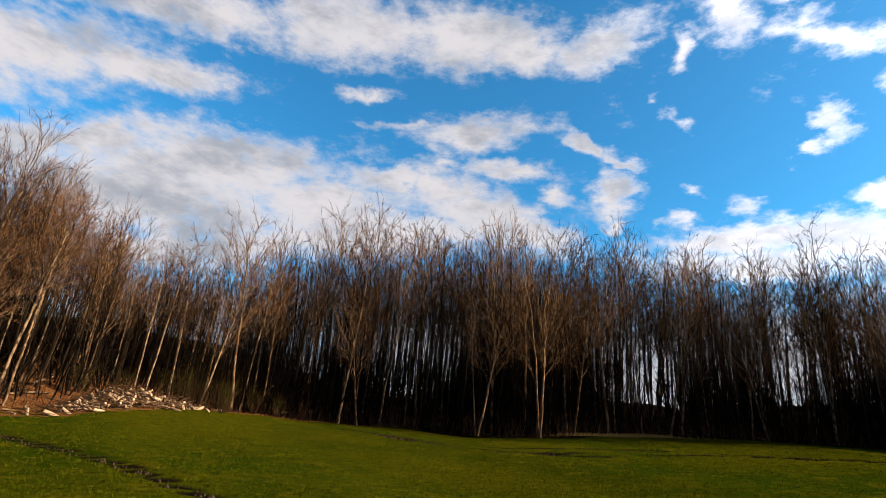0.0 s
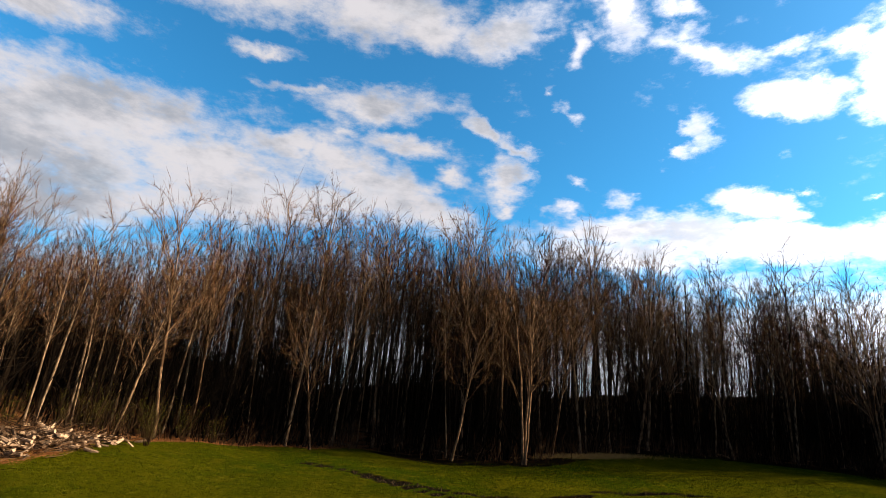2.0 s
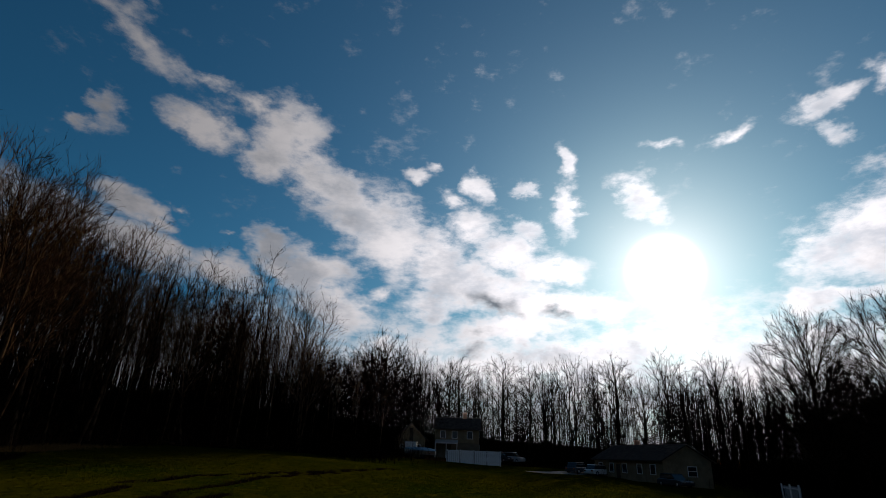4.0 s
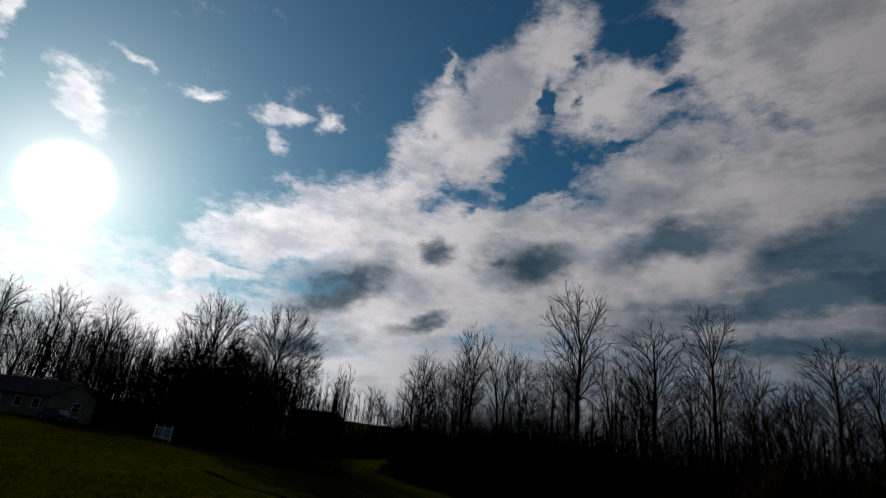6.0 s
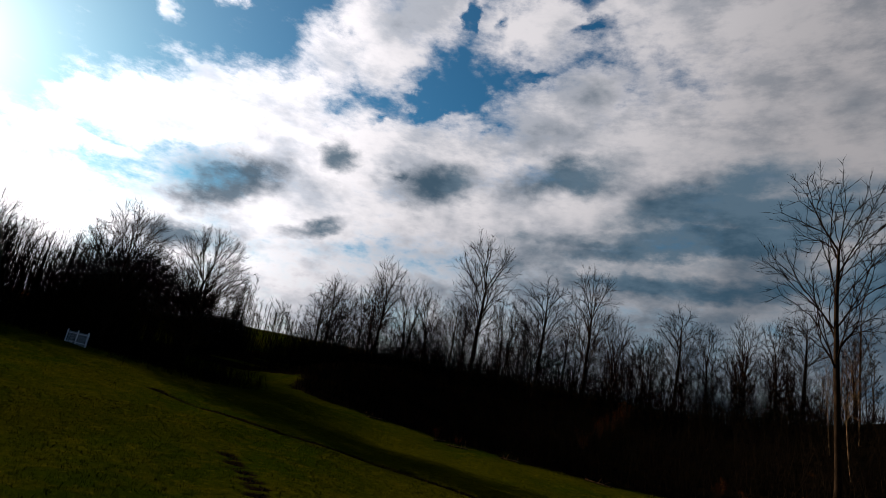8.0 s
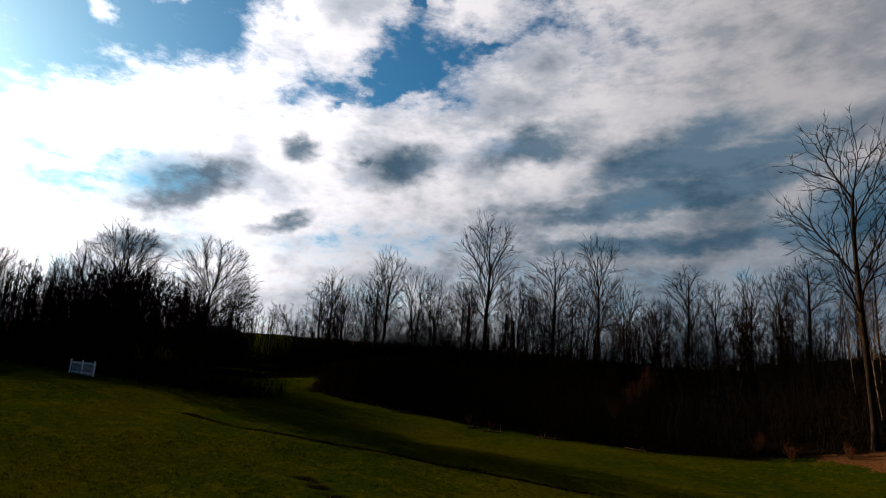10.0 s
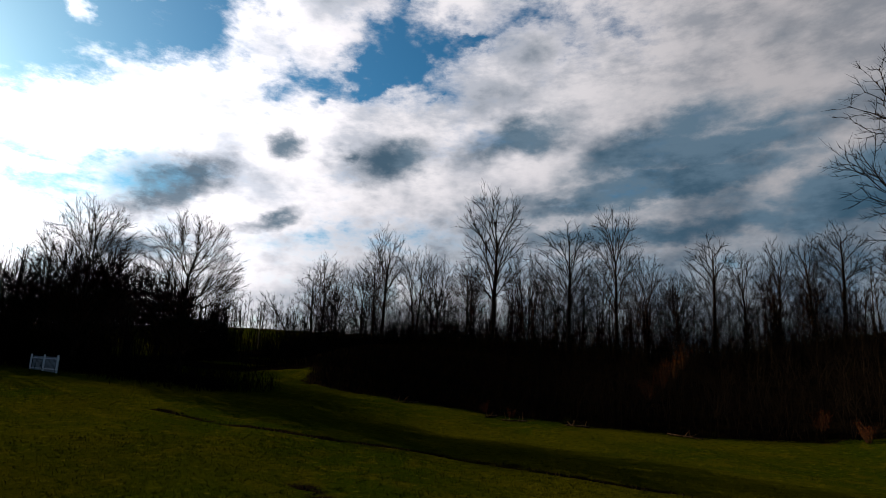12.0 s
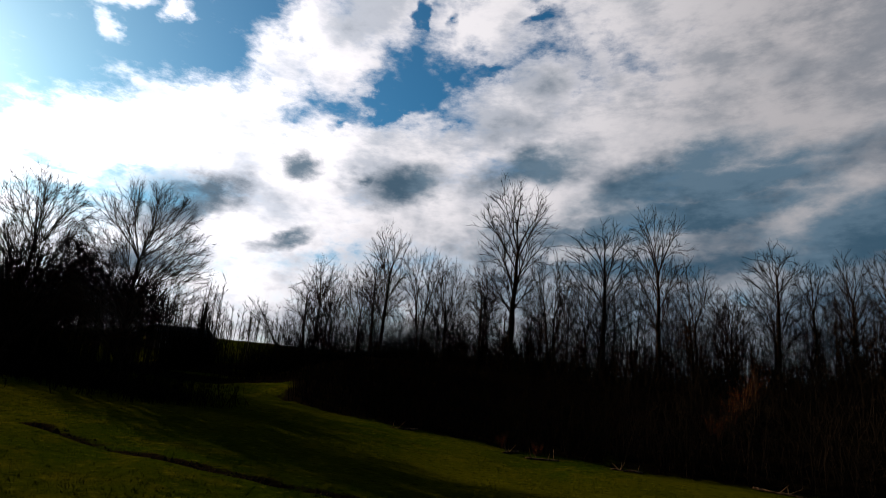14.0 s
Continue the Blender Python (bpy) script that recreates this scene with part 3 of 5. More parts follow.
# ---- mesh helpers ----
class Soup:
    """Vertices and faces gathered for one mesh."""

    def __init__(self):
        self.v, self.f = [], []

    def tube(self, pts, radii, sides):
        """A tapered tube along points; the last ring is drawn in to a tip."""
        base = len(self.v)
        n = len(pts)
        for i, p in enumerate(pts):
            a = pts[min(i + 1, n - 1)] - pts[max(i - 1, 0)]
            a = a / (math.sqrt(a @ a) + 1e-9)
            ref = (1.0, 0.0, 0.0) if abs(a[0]) < 0.7 else (0.0, 1.0, 0.0)
            ux, uy, uz = a[1] * ref[2] - a[2] * ref[1], a[2] * ref[0] - a[0] * ref[2], a[0] * ref[1] - a[1] * ref[0]
            L = math.sqrt(ux * ux + uy * uy + uz * uz)
            ux, uy, uz = ux / L, uy / L, uz / L
            wx, wy, wz = a[1] * uz - a[2] * uy, a[2] * ux - a[0] * uz, a[0] * uy - a[1] * ux
            r = radii[i]
            for k in range(sides):
                t = 2 * math.pi * k / sides
                c, s = r * math.cos(t), r * math.sin(t)
                self.v.append((p[0] + c * ux + s * wx, p[1] + c * uy + s * wy, p[2] + c * uz + s * wz))
        for i in range(n - 1):
            for k in range(sides):
                a, b = base + i * sides + k, base + i * sides + (k + 1) % sides
                self.f.append((a, b, b + sides, a + sides))

    def box(self, x0, y0, z0, x1, y1, z1):
        b = len(self.v)
        self.v += [(x0, y0, z0), (x1, y0, z0), (x1, y1, z0), (x0, y1, z0), (x0, y0, z1), (x1, y0, z1), (x1, y1, z1), (x0, y1, z1)]
        self.f += [tuple(b + i for i in q) for q in ((3, 2, 1, 0), (4, 5, 6, 7), (0, 1, 5, 4), (1, 2, 6, 5), (2, 3, 7, 6), (3, 0, 4, 7))]

    def poly(self, *pts):
        b = len(self.v)
        self.v += [tuple(p) for p in pts]
        self.f.append(tuple(range(b, b + len(pts))))

    def prism(self, section, y0, y1):
        """A closed outline in x and z, drawn out along y."""
        n, b = len(section), len(self.v)
        self.v += [(x, y0, z) for x, z in section] + [(x, y1, z) for x, z in section]
        self.f.append(tuple(b + i for i in range(n)))
        self.f.append(tuple(b + n + i for i in reversed(range(n))))
        for i in range(n):
            j = (i + 1) % n
            self.f.append((b + j, b + i, b + n + i, b + n + j))

    def mesh(self, name, mat, shade=False):
        me = bpy.data.meshes.new(name)
        me.from_pydata(self.v, [], self.f)
        me.materials.append(mat)
        if shade:
            me.polygons.foreach_set("use_smooth", np.ones(len(self.f), bool))
        me.update()
        return me


def part(name, soup, mat, parent, label="", bevel=0.0, shade=False, at=None):
    """One mesh object under a thing or a part."""
    me = soup.mesh(name, mat, shade)
    if bevel:
        bm = bmesh.new()
        bm.from_mesh(me)
        bmesh.ops.remove_doubles(bm, verts=bm.verts, dist=0.0005)
        bmesh.ops.recalc_face_normals(bm, faces=bm.faces)
        bmesh.ops.bevel(bm, geom=list(bm.edges), offset=bevel, segments=1, affect="EDGES")
        bm.to_mesh(me)
        bm.free()
    ob = new(name, me)
    ob.parent = parent
    if at is not None:
        ob.matrix_basis = at
    if label:
        ob["label"] = label
    return ob


def thing(name, x, y, turn=0.0, z=None, label="", category="", group=""):
    ob = new(name)
    ob.empty_display_size = 0.3
    ob.matrix_basis = pose(x, y, land_z(x, y) if z is None else z, 0, 0, turn)
    return tagged(ob, label, category, group)


# ---- trees ----
class Grower:
    """Grows one bare tree whose limbs fork again and again to reach points spread through the crown."""

    def __init__(self, seed):
        self.rng = np.random.RandomState(seed)
        self.trunk, self.branches, self.twigs = Soup(), Soup(), Soup()

    def halves(self, T):
        """Parts a set of points in two across its longest spread."""
        c = T - T.mean(0)
        axis = np.linalg.svd(c, full_matrices=False)[2][0] if len(T) > 2 else T[1] - T[0]
        order = np.argsort(c @ axis)
        cut = int(round(len(T) * self.rng.uniform(0.3, 0.7)))
        cut = min(max(cut, 1), len(T) - 1)
        return T[order[:cut]], T[order[cut:]]

    def clusters(self, T, most):
        if len(T) <= most:
            return [T]
        a, b = self.halves(T)
        return self.clusters(a, most) + self.clusters(b, most)

    def thick(self, n):
        return self.fine * n ** self.power

    def stem(self, p, q, r0, r1, n):
        rng = self.rng
        v = q - p
        L = math.sqrt(v @ v)
        pts, rad = [p, q], [r0, r1]
        if L > 1.0:
            bow = np.array([0, 0, -0.07 * L * math.hypot(v[0], v[1]) / L])
            pts = [p, (p + q) / 2 + bow + rng.normal(0, 0.022, 3) * L, q]
            rad = [r0, (r0 + r1) / 2, r1]
        self.branches.tube(pts, rad, 5 if n > 14 else 3)
        if n > 3:
            return
        d0 = v / (L + 1e-9)
        for k in range(int(self.shoots * min(L, 2.5) + rng.rand())):
            t = rng.uniform(0.15, 1.0)
            side = rng.normal(0, 1, 3)
            w = d0 * 0.9 + side / np.linalg.norm(side) * 0.55 + (0, 0, 0.2)
            w /= np.linalg.norm(w)
            at = pts[0] + v * t if len(pts) == 2 else (pts[0] + (pts[1] - pts[0]) * t * 2 if t < 0.5 else pts[1] + (pts[2] - pts[1]) * (t * 2 - 1))
            self.twig(at, at + w * self.length * rng.uniform(0.4, 1.1), self.fine * 0.9)

    def fork(self, p, way, T, r0):
        n = len(T)
        rng = self.rng
        c = T.mean(0)
        v = c - p
        L = math.sqrt(v @ v) + 1e-9
        if n == 1:
            self.stem(p, T[0], min(r0, self.fine * 1.1), self.fine * 0.45, 1)
            return
        d = v / L * 0.7 + way * 0.45 + rng.normal(0, 0.06, 3)
        d /= np.linalg.norm(d)
        q = p + d * L / (math.log2(n) * 0.5 + 1.0) * rng.uniform(0.55, 0.95)
        r1 = self.thick(n)
        self.stem(p, q, min(r0, r1 * 1.12), r1 * 0.93, n)
        for S in self.halves(T):
            self.fork(q, d, S, r1)

    def grow(self, height, centre, reach, targets, bare, axis, slope, limb, fine, power, shoots, length, lean=(0, 0), shell=2.2, feet=1):
        """centre and reach: height of the crown's middle, its half width and half height; axis: where the trunk ends; all as shares of the height."""
        rng = self.rng
        self.fine, self.power, self.shoots, self.length = fine, power, shoots, length
        H = height
        goal = []
        while len(goal) < targets:
            d = rng.normal(0, 1, 3)
            d /= np.linalg.norm(d)
            p = np.array([0, 0, centre * H]) + np.array([reach[0], reach[0], reach[1]]) * H * d * rng.uniform(0, 1) ** (1 / shell)
            if p[2] > bare * H:
                goal.append(p + np.array([lean[0], lean[1], 0]) * p[2])
        T = np.array(goal)
        turn = np.arctan2(T[:, 1] - lean[1] * T[:, 2], T[:, 0] - lean[0] * T[:, 2])
        start = rng.uniform(0, 6.28)
        for f in range(feet):
            mine = T[((turn + start) % (2 * math.pi) / (2 * math.pi) * feet).astype(int) % feet == f]
            if len(mine):
                self.bole(mine, H, bare, axis, slope, limb, lean, feet)

    def bole(self, T, H, bare, axis, slope, limb, lean, feet):
        """One trunk from the ground, with the limbs that it bears."""
        rng = self.rng
        c = T.mean(0)
        out = np.array([c[0] - lean[0] * c[2], c[1] - lean[1] * c[2], 0.0]) * (0.0 if feet == 1 else 0.55)
        n = 11
        zs = np.linspace(-0.4, axis * H, n)
        sway = np.cumsum(rng.normal(0, 0.0035, (n, 2)) * H, 0) * 0.7
        sway -= sway[1]
        spine = [np.array([lean[0] * z + sway[i][0] + out[0] * z / H + 0.12 * np.sign(out[0]), lean[1] * z + sway[i][1] + out[1] * z / H + 0.12 * np.sign(out[1]), z]) for i, z in enumerate(zs)]

        def at(z):
            k = min(max((z - zs[0]) / (zs[-1] - zs[0]) * (n - 1), 0), n - 1.001)
            i = int(k)
            return spine[i] + (spine[i + 1] - spine[i]) * (k - i)

        hung = []
        for S in self.clusters(T, limb):
            m = S.mean(0)
            a = at(m[2])
            h = math.hypot(m[0] - a[0], m[1] - a[1])
            z = m[2] - slope * h - rng.uniform(0.0, 0.06) * H
            low = bare * H * rng.uniform(0.9, 1.3)
            hung.append((max(min(z, axis * H), low), S))
        load = [sum(len(S) for h, S in hung if h > z - 0.01) for z in zs]
        rad = [self.thick(max(v, 1)) for v in load]
        rad[0] *= 1.45
        rad[1] *= 1.1
        if load[-1] == 0:
            rad[-1] = self.fine
        self.trunk.tube(spine, rad, 7)
        for z, S in hung:
            p = at(z)
            v = S.mean(0) - p
            v /= np.linalg.norm(v) + 1e-9
            self.fork(p, v * 0.75 + np.array([0, 0, 0.25]), S, self.thick(len(S)) * 1.1)

    def twig(self, p, q, w):
        """A thin tapering spike, for the finest shoots."""
        u = np.cross(q - p, self.rng.normal(0, 1, 3))
        u *= w * 1.15 / (np.linalg.norm(u) + 1e-9)
        self.twigs.poly(p - u, p + u, q)

    def thing(self, name, label, bark, twig, group):
        ob = new(name)
        tagged(ob, label, "tree", group)
        part("trunk", self.trunk, bark, ob, shade=True)
        n = len(self.branches.f)
        k = len(self.branches.v)
        self.branches.v += self.twigs.v
        self.branches.f += [tuple(i + k for i in q) for q in self.twigs.f]
        crown = part("crown", self.branches, bark, ob, shade=True)
        crown.data.materials.append(twig)
        which = np.zeros(len(self.branches.f), np.int32)
        which[n:] = 1
        crown.data.polygons.foreach_set("material_index", which)
        tagged(crown, kind="stuff")
        return ob


class Stock:
    """Trees of one kind: the first planting uses the grown tree itself, later ones are copies of it."""

    def __init__(self, grown):
        self.grown, self.used = grown, False

    def plant(self, x, y, scale=1.0, turn=0.0, z=None, wide=1.0, tilt=(0, 0)):
        m = pose(x, y, (land_z(x, y) if z is None else z) - 0.05, tilt[0], tilt[1], turn) @ Matrix.Diagonal((scale * wide, scale * wide, scale, 1))
        if not self.used:
            self.used = True
            self.grown.matrix_basis = m
            return self.grown
        return copy_thing(self.grown, m)


def pole_tree(seed, bark, twig, label, group="trees of the meadow wood"):
    """A tall forest tree: a straight stem and a high crown of steep limbs."""
    g = Grower(seed)
    r = g.rng
    g.grow(20.0, r.uniform(0.66, 0.71), (r.uniform(0.14, 0.20), 0.33), 126, r.uniform(0.34, 0.46), r.uniform(0.66, 0.9), r.uniform(1.2, 2.0), r.choice([7, 10, 16]), 0.0135, 0.455, 4.6, 1.1,
           lean=(r.uniform(-0.06, 0.06), r.uniform(-0.06, 0.06)), shell=2.2)
    return Stock(g.thing("forest_tree", label, bark, twig, group))


def open_tree(seed, height, bark, twig, label, group, centre=0.56, reach=(0.36, 0.42), targets=420, bare=0.16, axis=0.6, slope=1.1, limb=40, fine=0.014, power=0.47, shoots=4.0, length=1.1, lean=(0, 0), shell=2.8, feet=1):
    """An open-grown tree whose limbs rise and spread to fill a broad crown."""
    g = Grower(seed)
    g.grow(height, centre, reach, targets, bare, axis, slope, limb, fine, power, shoots, length, lean, shell, feet)
    return Stock(g.thing("tree", label, bark, twig, group))


rng = np.random.RandomState(7)
POLES = [pole_tree(100 + i, M_BARK_PALE if i in (2, 5) else M_BARK, M_TWIG,
                   "tall leafless forest tree with pale smooth bark" if i in (2, 5) else "tall leafless forest tree with grey-brown bark")
         for i in range(9)]


def edge_point(s):
    """A place along the wood's edge, s from 0 to its length, and the way into the wood."""
    for (ax, ay), (bx, by) in zip(EDGE[:-1], EDGE[1:]):
        L = math.hypot(bx - ax, by - ay)
        if s <= L:
            ux, uy = (bx - ax) / L, (by - ay) / L
            return ax + ux * s, ay + uy * s, -uy, ux
        s -= L
    return None


EDGE_LENGTH = sum(math.dist(a, b) for a, b in zip(EDGE[:-1], EDGE[1:]))
STEP = 3.15
# height of the canopy round the meadow, by its bearing from the foot of the slope
CANOPY_AZ = [-52, -48, -44, -39, -36, -34, -31.5, -26, -23, -19, -13, -8, 0, 4, 8, 14, 20, 23, 27, 32, 38, 40, 41.5]
CANOPY_H = [19, 22, 21, 17.5, 16.5, 13, 15, 18, 19.5, 23.5, 25.5, 27.5, 27.2, 26, 24, 24, 26, 24.5, 22.8, 22.8, 22, 17, 13]
for i in range(-20, 26):
    for j in range(7, 34):
        x, y = i * STEP + rng.uniform(-1.35, 1.35), j * STEP + rng.uniform(-1.35, 1.35)
        d = float(wood_depth(np.array([x]), np.array([y]))[0])
        keep = (1.0 if d < 10 else 0.8) * (0.9 if x < -29 else 1.0)
        if not 0.3 < d < 25 or x > 54 or y < 26 or rng.rand() > keep:
            continue
        small = d < 6 and rng.rand() < 0.25
        tall = float(np.interp(math.degrees(math.atan2(x, y)), CANOPY_AZ, CANOPY_H)) / 17.5
        k = (rng.uniform(0.5, 0.72) if small else rng.uniform(0.8, 1.03)) * tall
        POLES[rng.randint(len(POLES))].plant(x, y, k, rng.uniform(0, 360), wide=rng.uniform(0.8, 1.1), tilt=(rng.normal(0, 2.2), rng.normal(0, 2.2)))

# trees with a stand of their own at the wood's edge
EDGE_OAK = open_tree(201, 24.0, M_BARK_PALE, M_TWIG, "big leafless tree with several pale stems at the wood's edge", "trees of the meadow wood", centre=0.62, reach=(0.25, 0.38), targets=420, bare=0.2, axis=0.55, slope=1.6, limb=34, fine=0.0125, power=0.46, feet=3)
EDGE_OAK.plant(7.8, 57.4, 1.0, 40)
EDGE_OAK.plant(41.5, 52.5, 0.86, 160)
EDGE_OAK.plant(-38, 37, 0.68, 250)
EDGE_OAK.plant(-34.5, 47.5, 0.8, 20)
EDGE_LEAN = open_tree(205, 19.0, M_BARK_PALE, M_TWIG, "leafless tree with a pale trunk leaning out from the wood", "trees of the meadow wood", centre=0.64, reach=(0.2, 0.34), targets=170, bare=0.26, axis=0.62, slope=1.4, limb=20, fine=0.0125, power=0.46, lean=(0.15, -0.06))
for x, y, k, turn in ((1.5, 60.5, 0.95, 20), (12, 61.5, 1.0, -35), (-12, 62, 0.9, 200), (24, 66, 1.0, 10), (33, 62, 0.95, 170), (-27, 55, 0.85, 30)):
    EDGE_LEAN.plant(x, y, k, turn)

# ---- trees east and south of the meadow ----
ROUND = [open_tree(210 + i, 21.0, M_BARK_BACKLIT, M_TWIG_BACKLIT, "broad leafless tree with a dense round twiggy crown", "broad trees by the houses", centre=0.56, reach=((0.29, 0.33)[i], 0.44), targets=1500, bare=0.12, axis=0.6, slope=(1.5, 0.8)[i], limb=(70, 45)[i], fine=0.0125, power=0.44, shoots=9, length=1.1, shell=3.0) for i in range(2)]
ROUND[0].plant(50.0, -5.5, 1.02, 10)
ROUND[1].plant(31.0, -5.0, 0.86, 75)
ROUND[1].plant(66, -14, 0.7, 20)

VASE = [open_tree(220 + i, 18.0, M_BARK_BACKLIT, M_TWIG_BACKLIT, "leafless tree with rising fan-shaped limbs on the bank", "trees along the bank", centre=(0.58, 0.6, 0.6, 0.62)[i], reach=((0.22, 0.26, 0.28, 0.21)[i], 0.41), targets=(420, 460, 470, 400)[i], bare=(0.16, 0.2, 0.12, 0.22)[i], axis=(0.85, 0.4, 0.45, 0.6)[i], slope=(1.0, 2.0, 1.6, 1.8)[i], limb=(18, 60, 50, 40)[i], feet=(1, 1, 2, 1)[i], fine=0.0155, power=0.445, shoots=4.5, length=1.05) for i in range(4)]
BANK_TREES = [(53, -51, 18.5), (49, -49, 20.2), (45.5, -48, 18.5), (37, -45, 17), (32.5, -42, 19), (29.5, -40, 20), (24, -41, 18.2),
              (19.5, -40, 18.8), (16, -43, 17), (11, -41, 24.8), (6.5, -43, 17.5), (2.5, -45, 16.8), (-0.5, -39, 20.4), (-5.7, -46, 21.7),
              (-9.5, -48, 17), (-13.5, -50, 16.2), (-18, -49, 19.6), (-22, -51, 16), (-26, -54, 15.5), (-30, -52, 16), (-34, -56, 22), (-39, -50, 17)]
for i, (x, y, top) in enumerate(BANK_TREES):
    z = land_z(x, y)
    VASE[(i * 3) % 4].plant(x, y, (top - z) / 18.0, i * 77, wide=1.0 if i % 3 else 1.15)
for i in range(22):
    x = 56 - i * 4.1 + rng.uniform(-1, 1)
    y = -52 - rng.uniform(2, 10)
    VASE[rng.randint(4)].plant(x, y, rng.uniform(0.62, 0.9), rng.uniform(0, 360), wide=0.9)

# Trees added, mostly hidden behind the broad ones, to shade the meadow.
for x, y, k in ((44, -13, 0.62), (52, -13, 0.7), (57, -17, 0.95), (49, -16, 0.8), (60, -8, 0.6), (64, -26, 0.6), (39, -11, 0.5), (58, -2, 0.6), (61, -13, 1.05)):
    VASE[int(x) % 4].plant(x, y, k, x * 29, wide=1.25)

VASE[1].plant(54, 47.5, 1.15, 120)
for x, y, k in ((90, 2, 1.08), (96, -5, 1.1), (71, -9, 0.8), (92, 9, 1.08), (79, -16, 1.05), (99, 4, 1.1), (74, -23, 1.0), (88, -6, 1.08), (82, 16, 1.0),
                (88, 22, 1.1), (86, 30, 1.0), (92, 36, 1.1), (88, 44, 1.05), (82, 52, 1.1), (76, 56, 1.1), (94, 14, 1.15), (97, 28, 1.15)):
    VASE[(int(x) + int(y)) % 4].plant(x, y, k, x * 41, wide=1.15)

LEANING = open_tree(240, 11.0, M_BARK_BACKLIT, M_TWIG_BACKLIT, "small leaning leafless tree at the foot of the lawn", "", centre=0.62, reach=(0.24, 0.36), targets=150, bare=0.25, axis=0.5, slope=1.2, limb=30, lean=(0.5, 0.3), fine=0.016)
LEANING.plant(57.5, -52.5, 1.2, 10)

TALL = open_tree(250, 29.0, M_BARK_BACKLIT, M_TWIG_BACKLIT, "very tall sparse leafless tree with a long bare trunk", "", centre=0.68, reach=(0.22, 0.31), targets=280, bare=0.36, axis=0.7, slope=1.2, limb=26, fine=0.02, power=0.43, shoots=4, lean=(-0.02, -0.03))
TALL.plant(-33.6, -20.3, 1.1, 30)
for x, y, k in ((-35, -24, 0.8), (-38.5, -19, 0.9), (-36.5, -30, 0.95), (-41, -26, 1.0), (-40, -13, 0.9), (-43, -20, 0.9), (-34, -28.5, 0.6), (-44, -33, 1.0)):
    POLES[int(abs(x * 3)) % 9].plant(x, y, k * 0.82, x * 31)
for x, y, k in ((60, 52, 0.9), (66, 55, 0.85), (72, 52, 1.0), (79, 50, 0.8), (57, 58, 1.0), (64, 62, 0.9), (74, 60, 1.0), (84, 47, 0.9), (90, 40, 0.8), (92, 33, 0.75), (95, 26, 0.7), (98, 18, 0.75), (86, 55, 0.9), (95, 48, 0.9), (70, 46, 0.75)):
    VASE[int(x) % 4].plant(x, y, k, x * 17, wide=1.2)


def far_woods():
    """Bare woods round the place, too far off to tell tree from tree."""
    r = np.random.RandomState(33)
    s = Soup()

    def tree(x, y, h):
        z = land_z(x, y)
        top = np.array([x + r.uniform(-1, 1), y + r.uniform(-1, 1), z + h])
        base = np.array([x, y, z - 0.2])
        s.tube([base, base * 0.5 + top * 0.5, top], [0.11, 0.08, 0.02], 3)
        for i in range(11):
            t = r.uniform(0.25, 0.95)
            p = base + (top - base) * t
            a, L = r.uniform(0, 6.28), h * r.uniform(0.12, 0.26) * (1.25 - t)
            q = p + np.array([math.cos(a) * L * 0.7, math.sin(a) * L * 0.7, L * 0.9])
            s.tube([p, q], [0.045, 0.015], 3)
            for j in range(10):
                u = r.uniform(0.3, 1.0)
                m = p + (q - p) * u
                b, l2 = r.uniform(0, 6.28), L * r.uniform(0.3, 0.75)
                s.poly(m - (0.03, 0.02, 0), m + (0.03, -0.02, 0), m + np.array([math.cos(b) * l2 * 0.7, math.sin(b) * l2 * 0.7, l2 * 0.8]))

    for i in range(420):
        a = radians(r.uniform(48, 128))
        d = r.uniform(112, 150)
        x, y = -15 + d * math.sin(a), 18 + d * math.cos(a)
        tree(x, y, r.uniform(13, 19))
    for i in range(300):
        x, y, nx, ny = edge_point(r.uniform(0, EDGE_LENGTH - 0.1))
        d = r.uniform(22, 85)
        tree(x + nx * d, y + ny * d, r.uniform(16, 21) * (1.0 if d < 35 else 0.6))
    for i in range(60):
        tree(r.uniform(-5, 72), r.uniform(90, 138), r.uniform(8, 13))
    for i in range(120):
        tree(r.uniform(66, 125), r.uniform(-85, -35), r.uniform(8, 13))
    for i in range(130):
        tree(r.uniform(-80, 30), r.uniform(-100, -58), r.uniform(7, 13))
    # Woods to the east, thickened so that they cast more shade westward.
    for i in range(330):
        tree(r.uniform(66, 112), r.uniform(-36, 6), r.uniform(12, 17))
    for i in range(60):
        tree(r.uniform(-90, -55), r.uniform(-60, 60), r.uniform(14, 19))
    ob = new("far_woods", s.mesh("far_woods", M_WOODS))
    tagged(ob, "distant bare brown woods behind the houses and bank", "woods", kind="stuff")


far_woods()


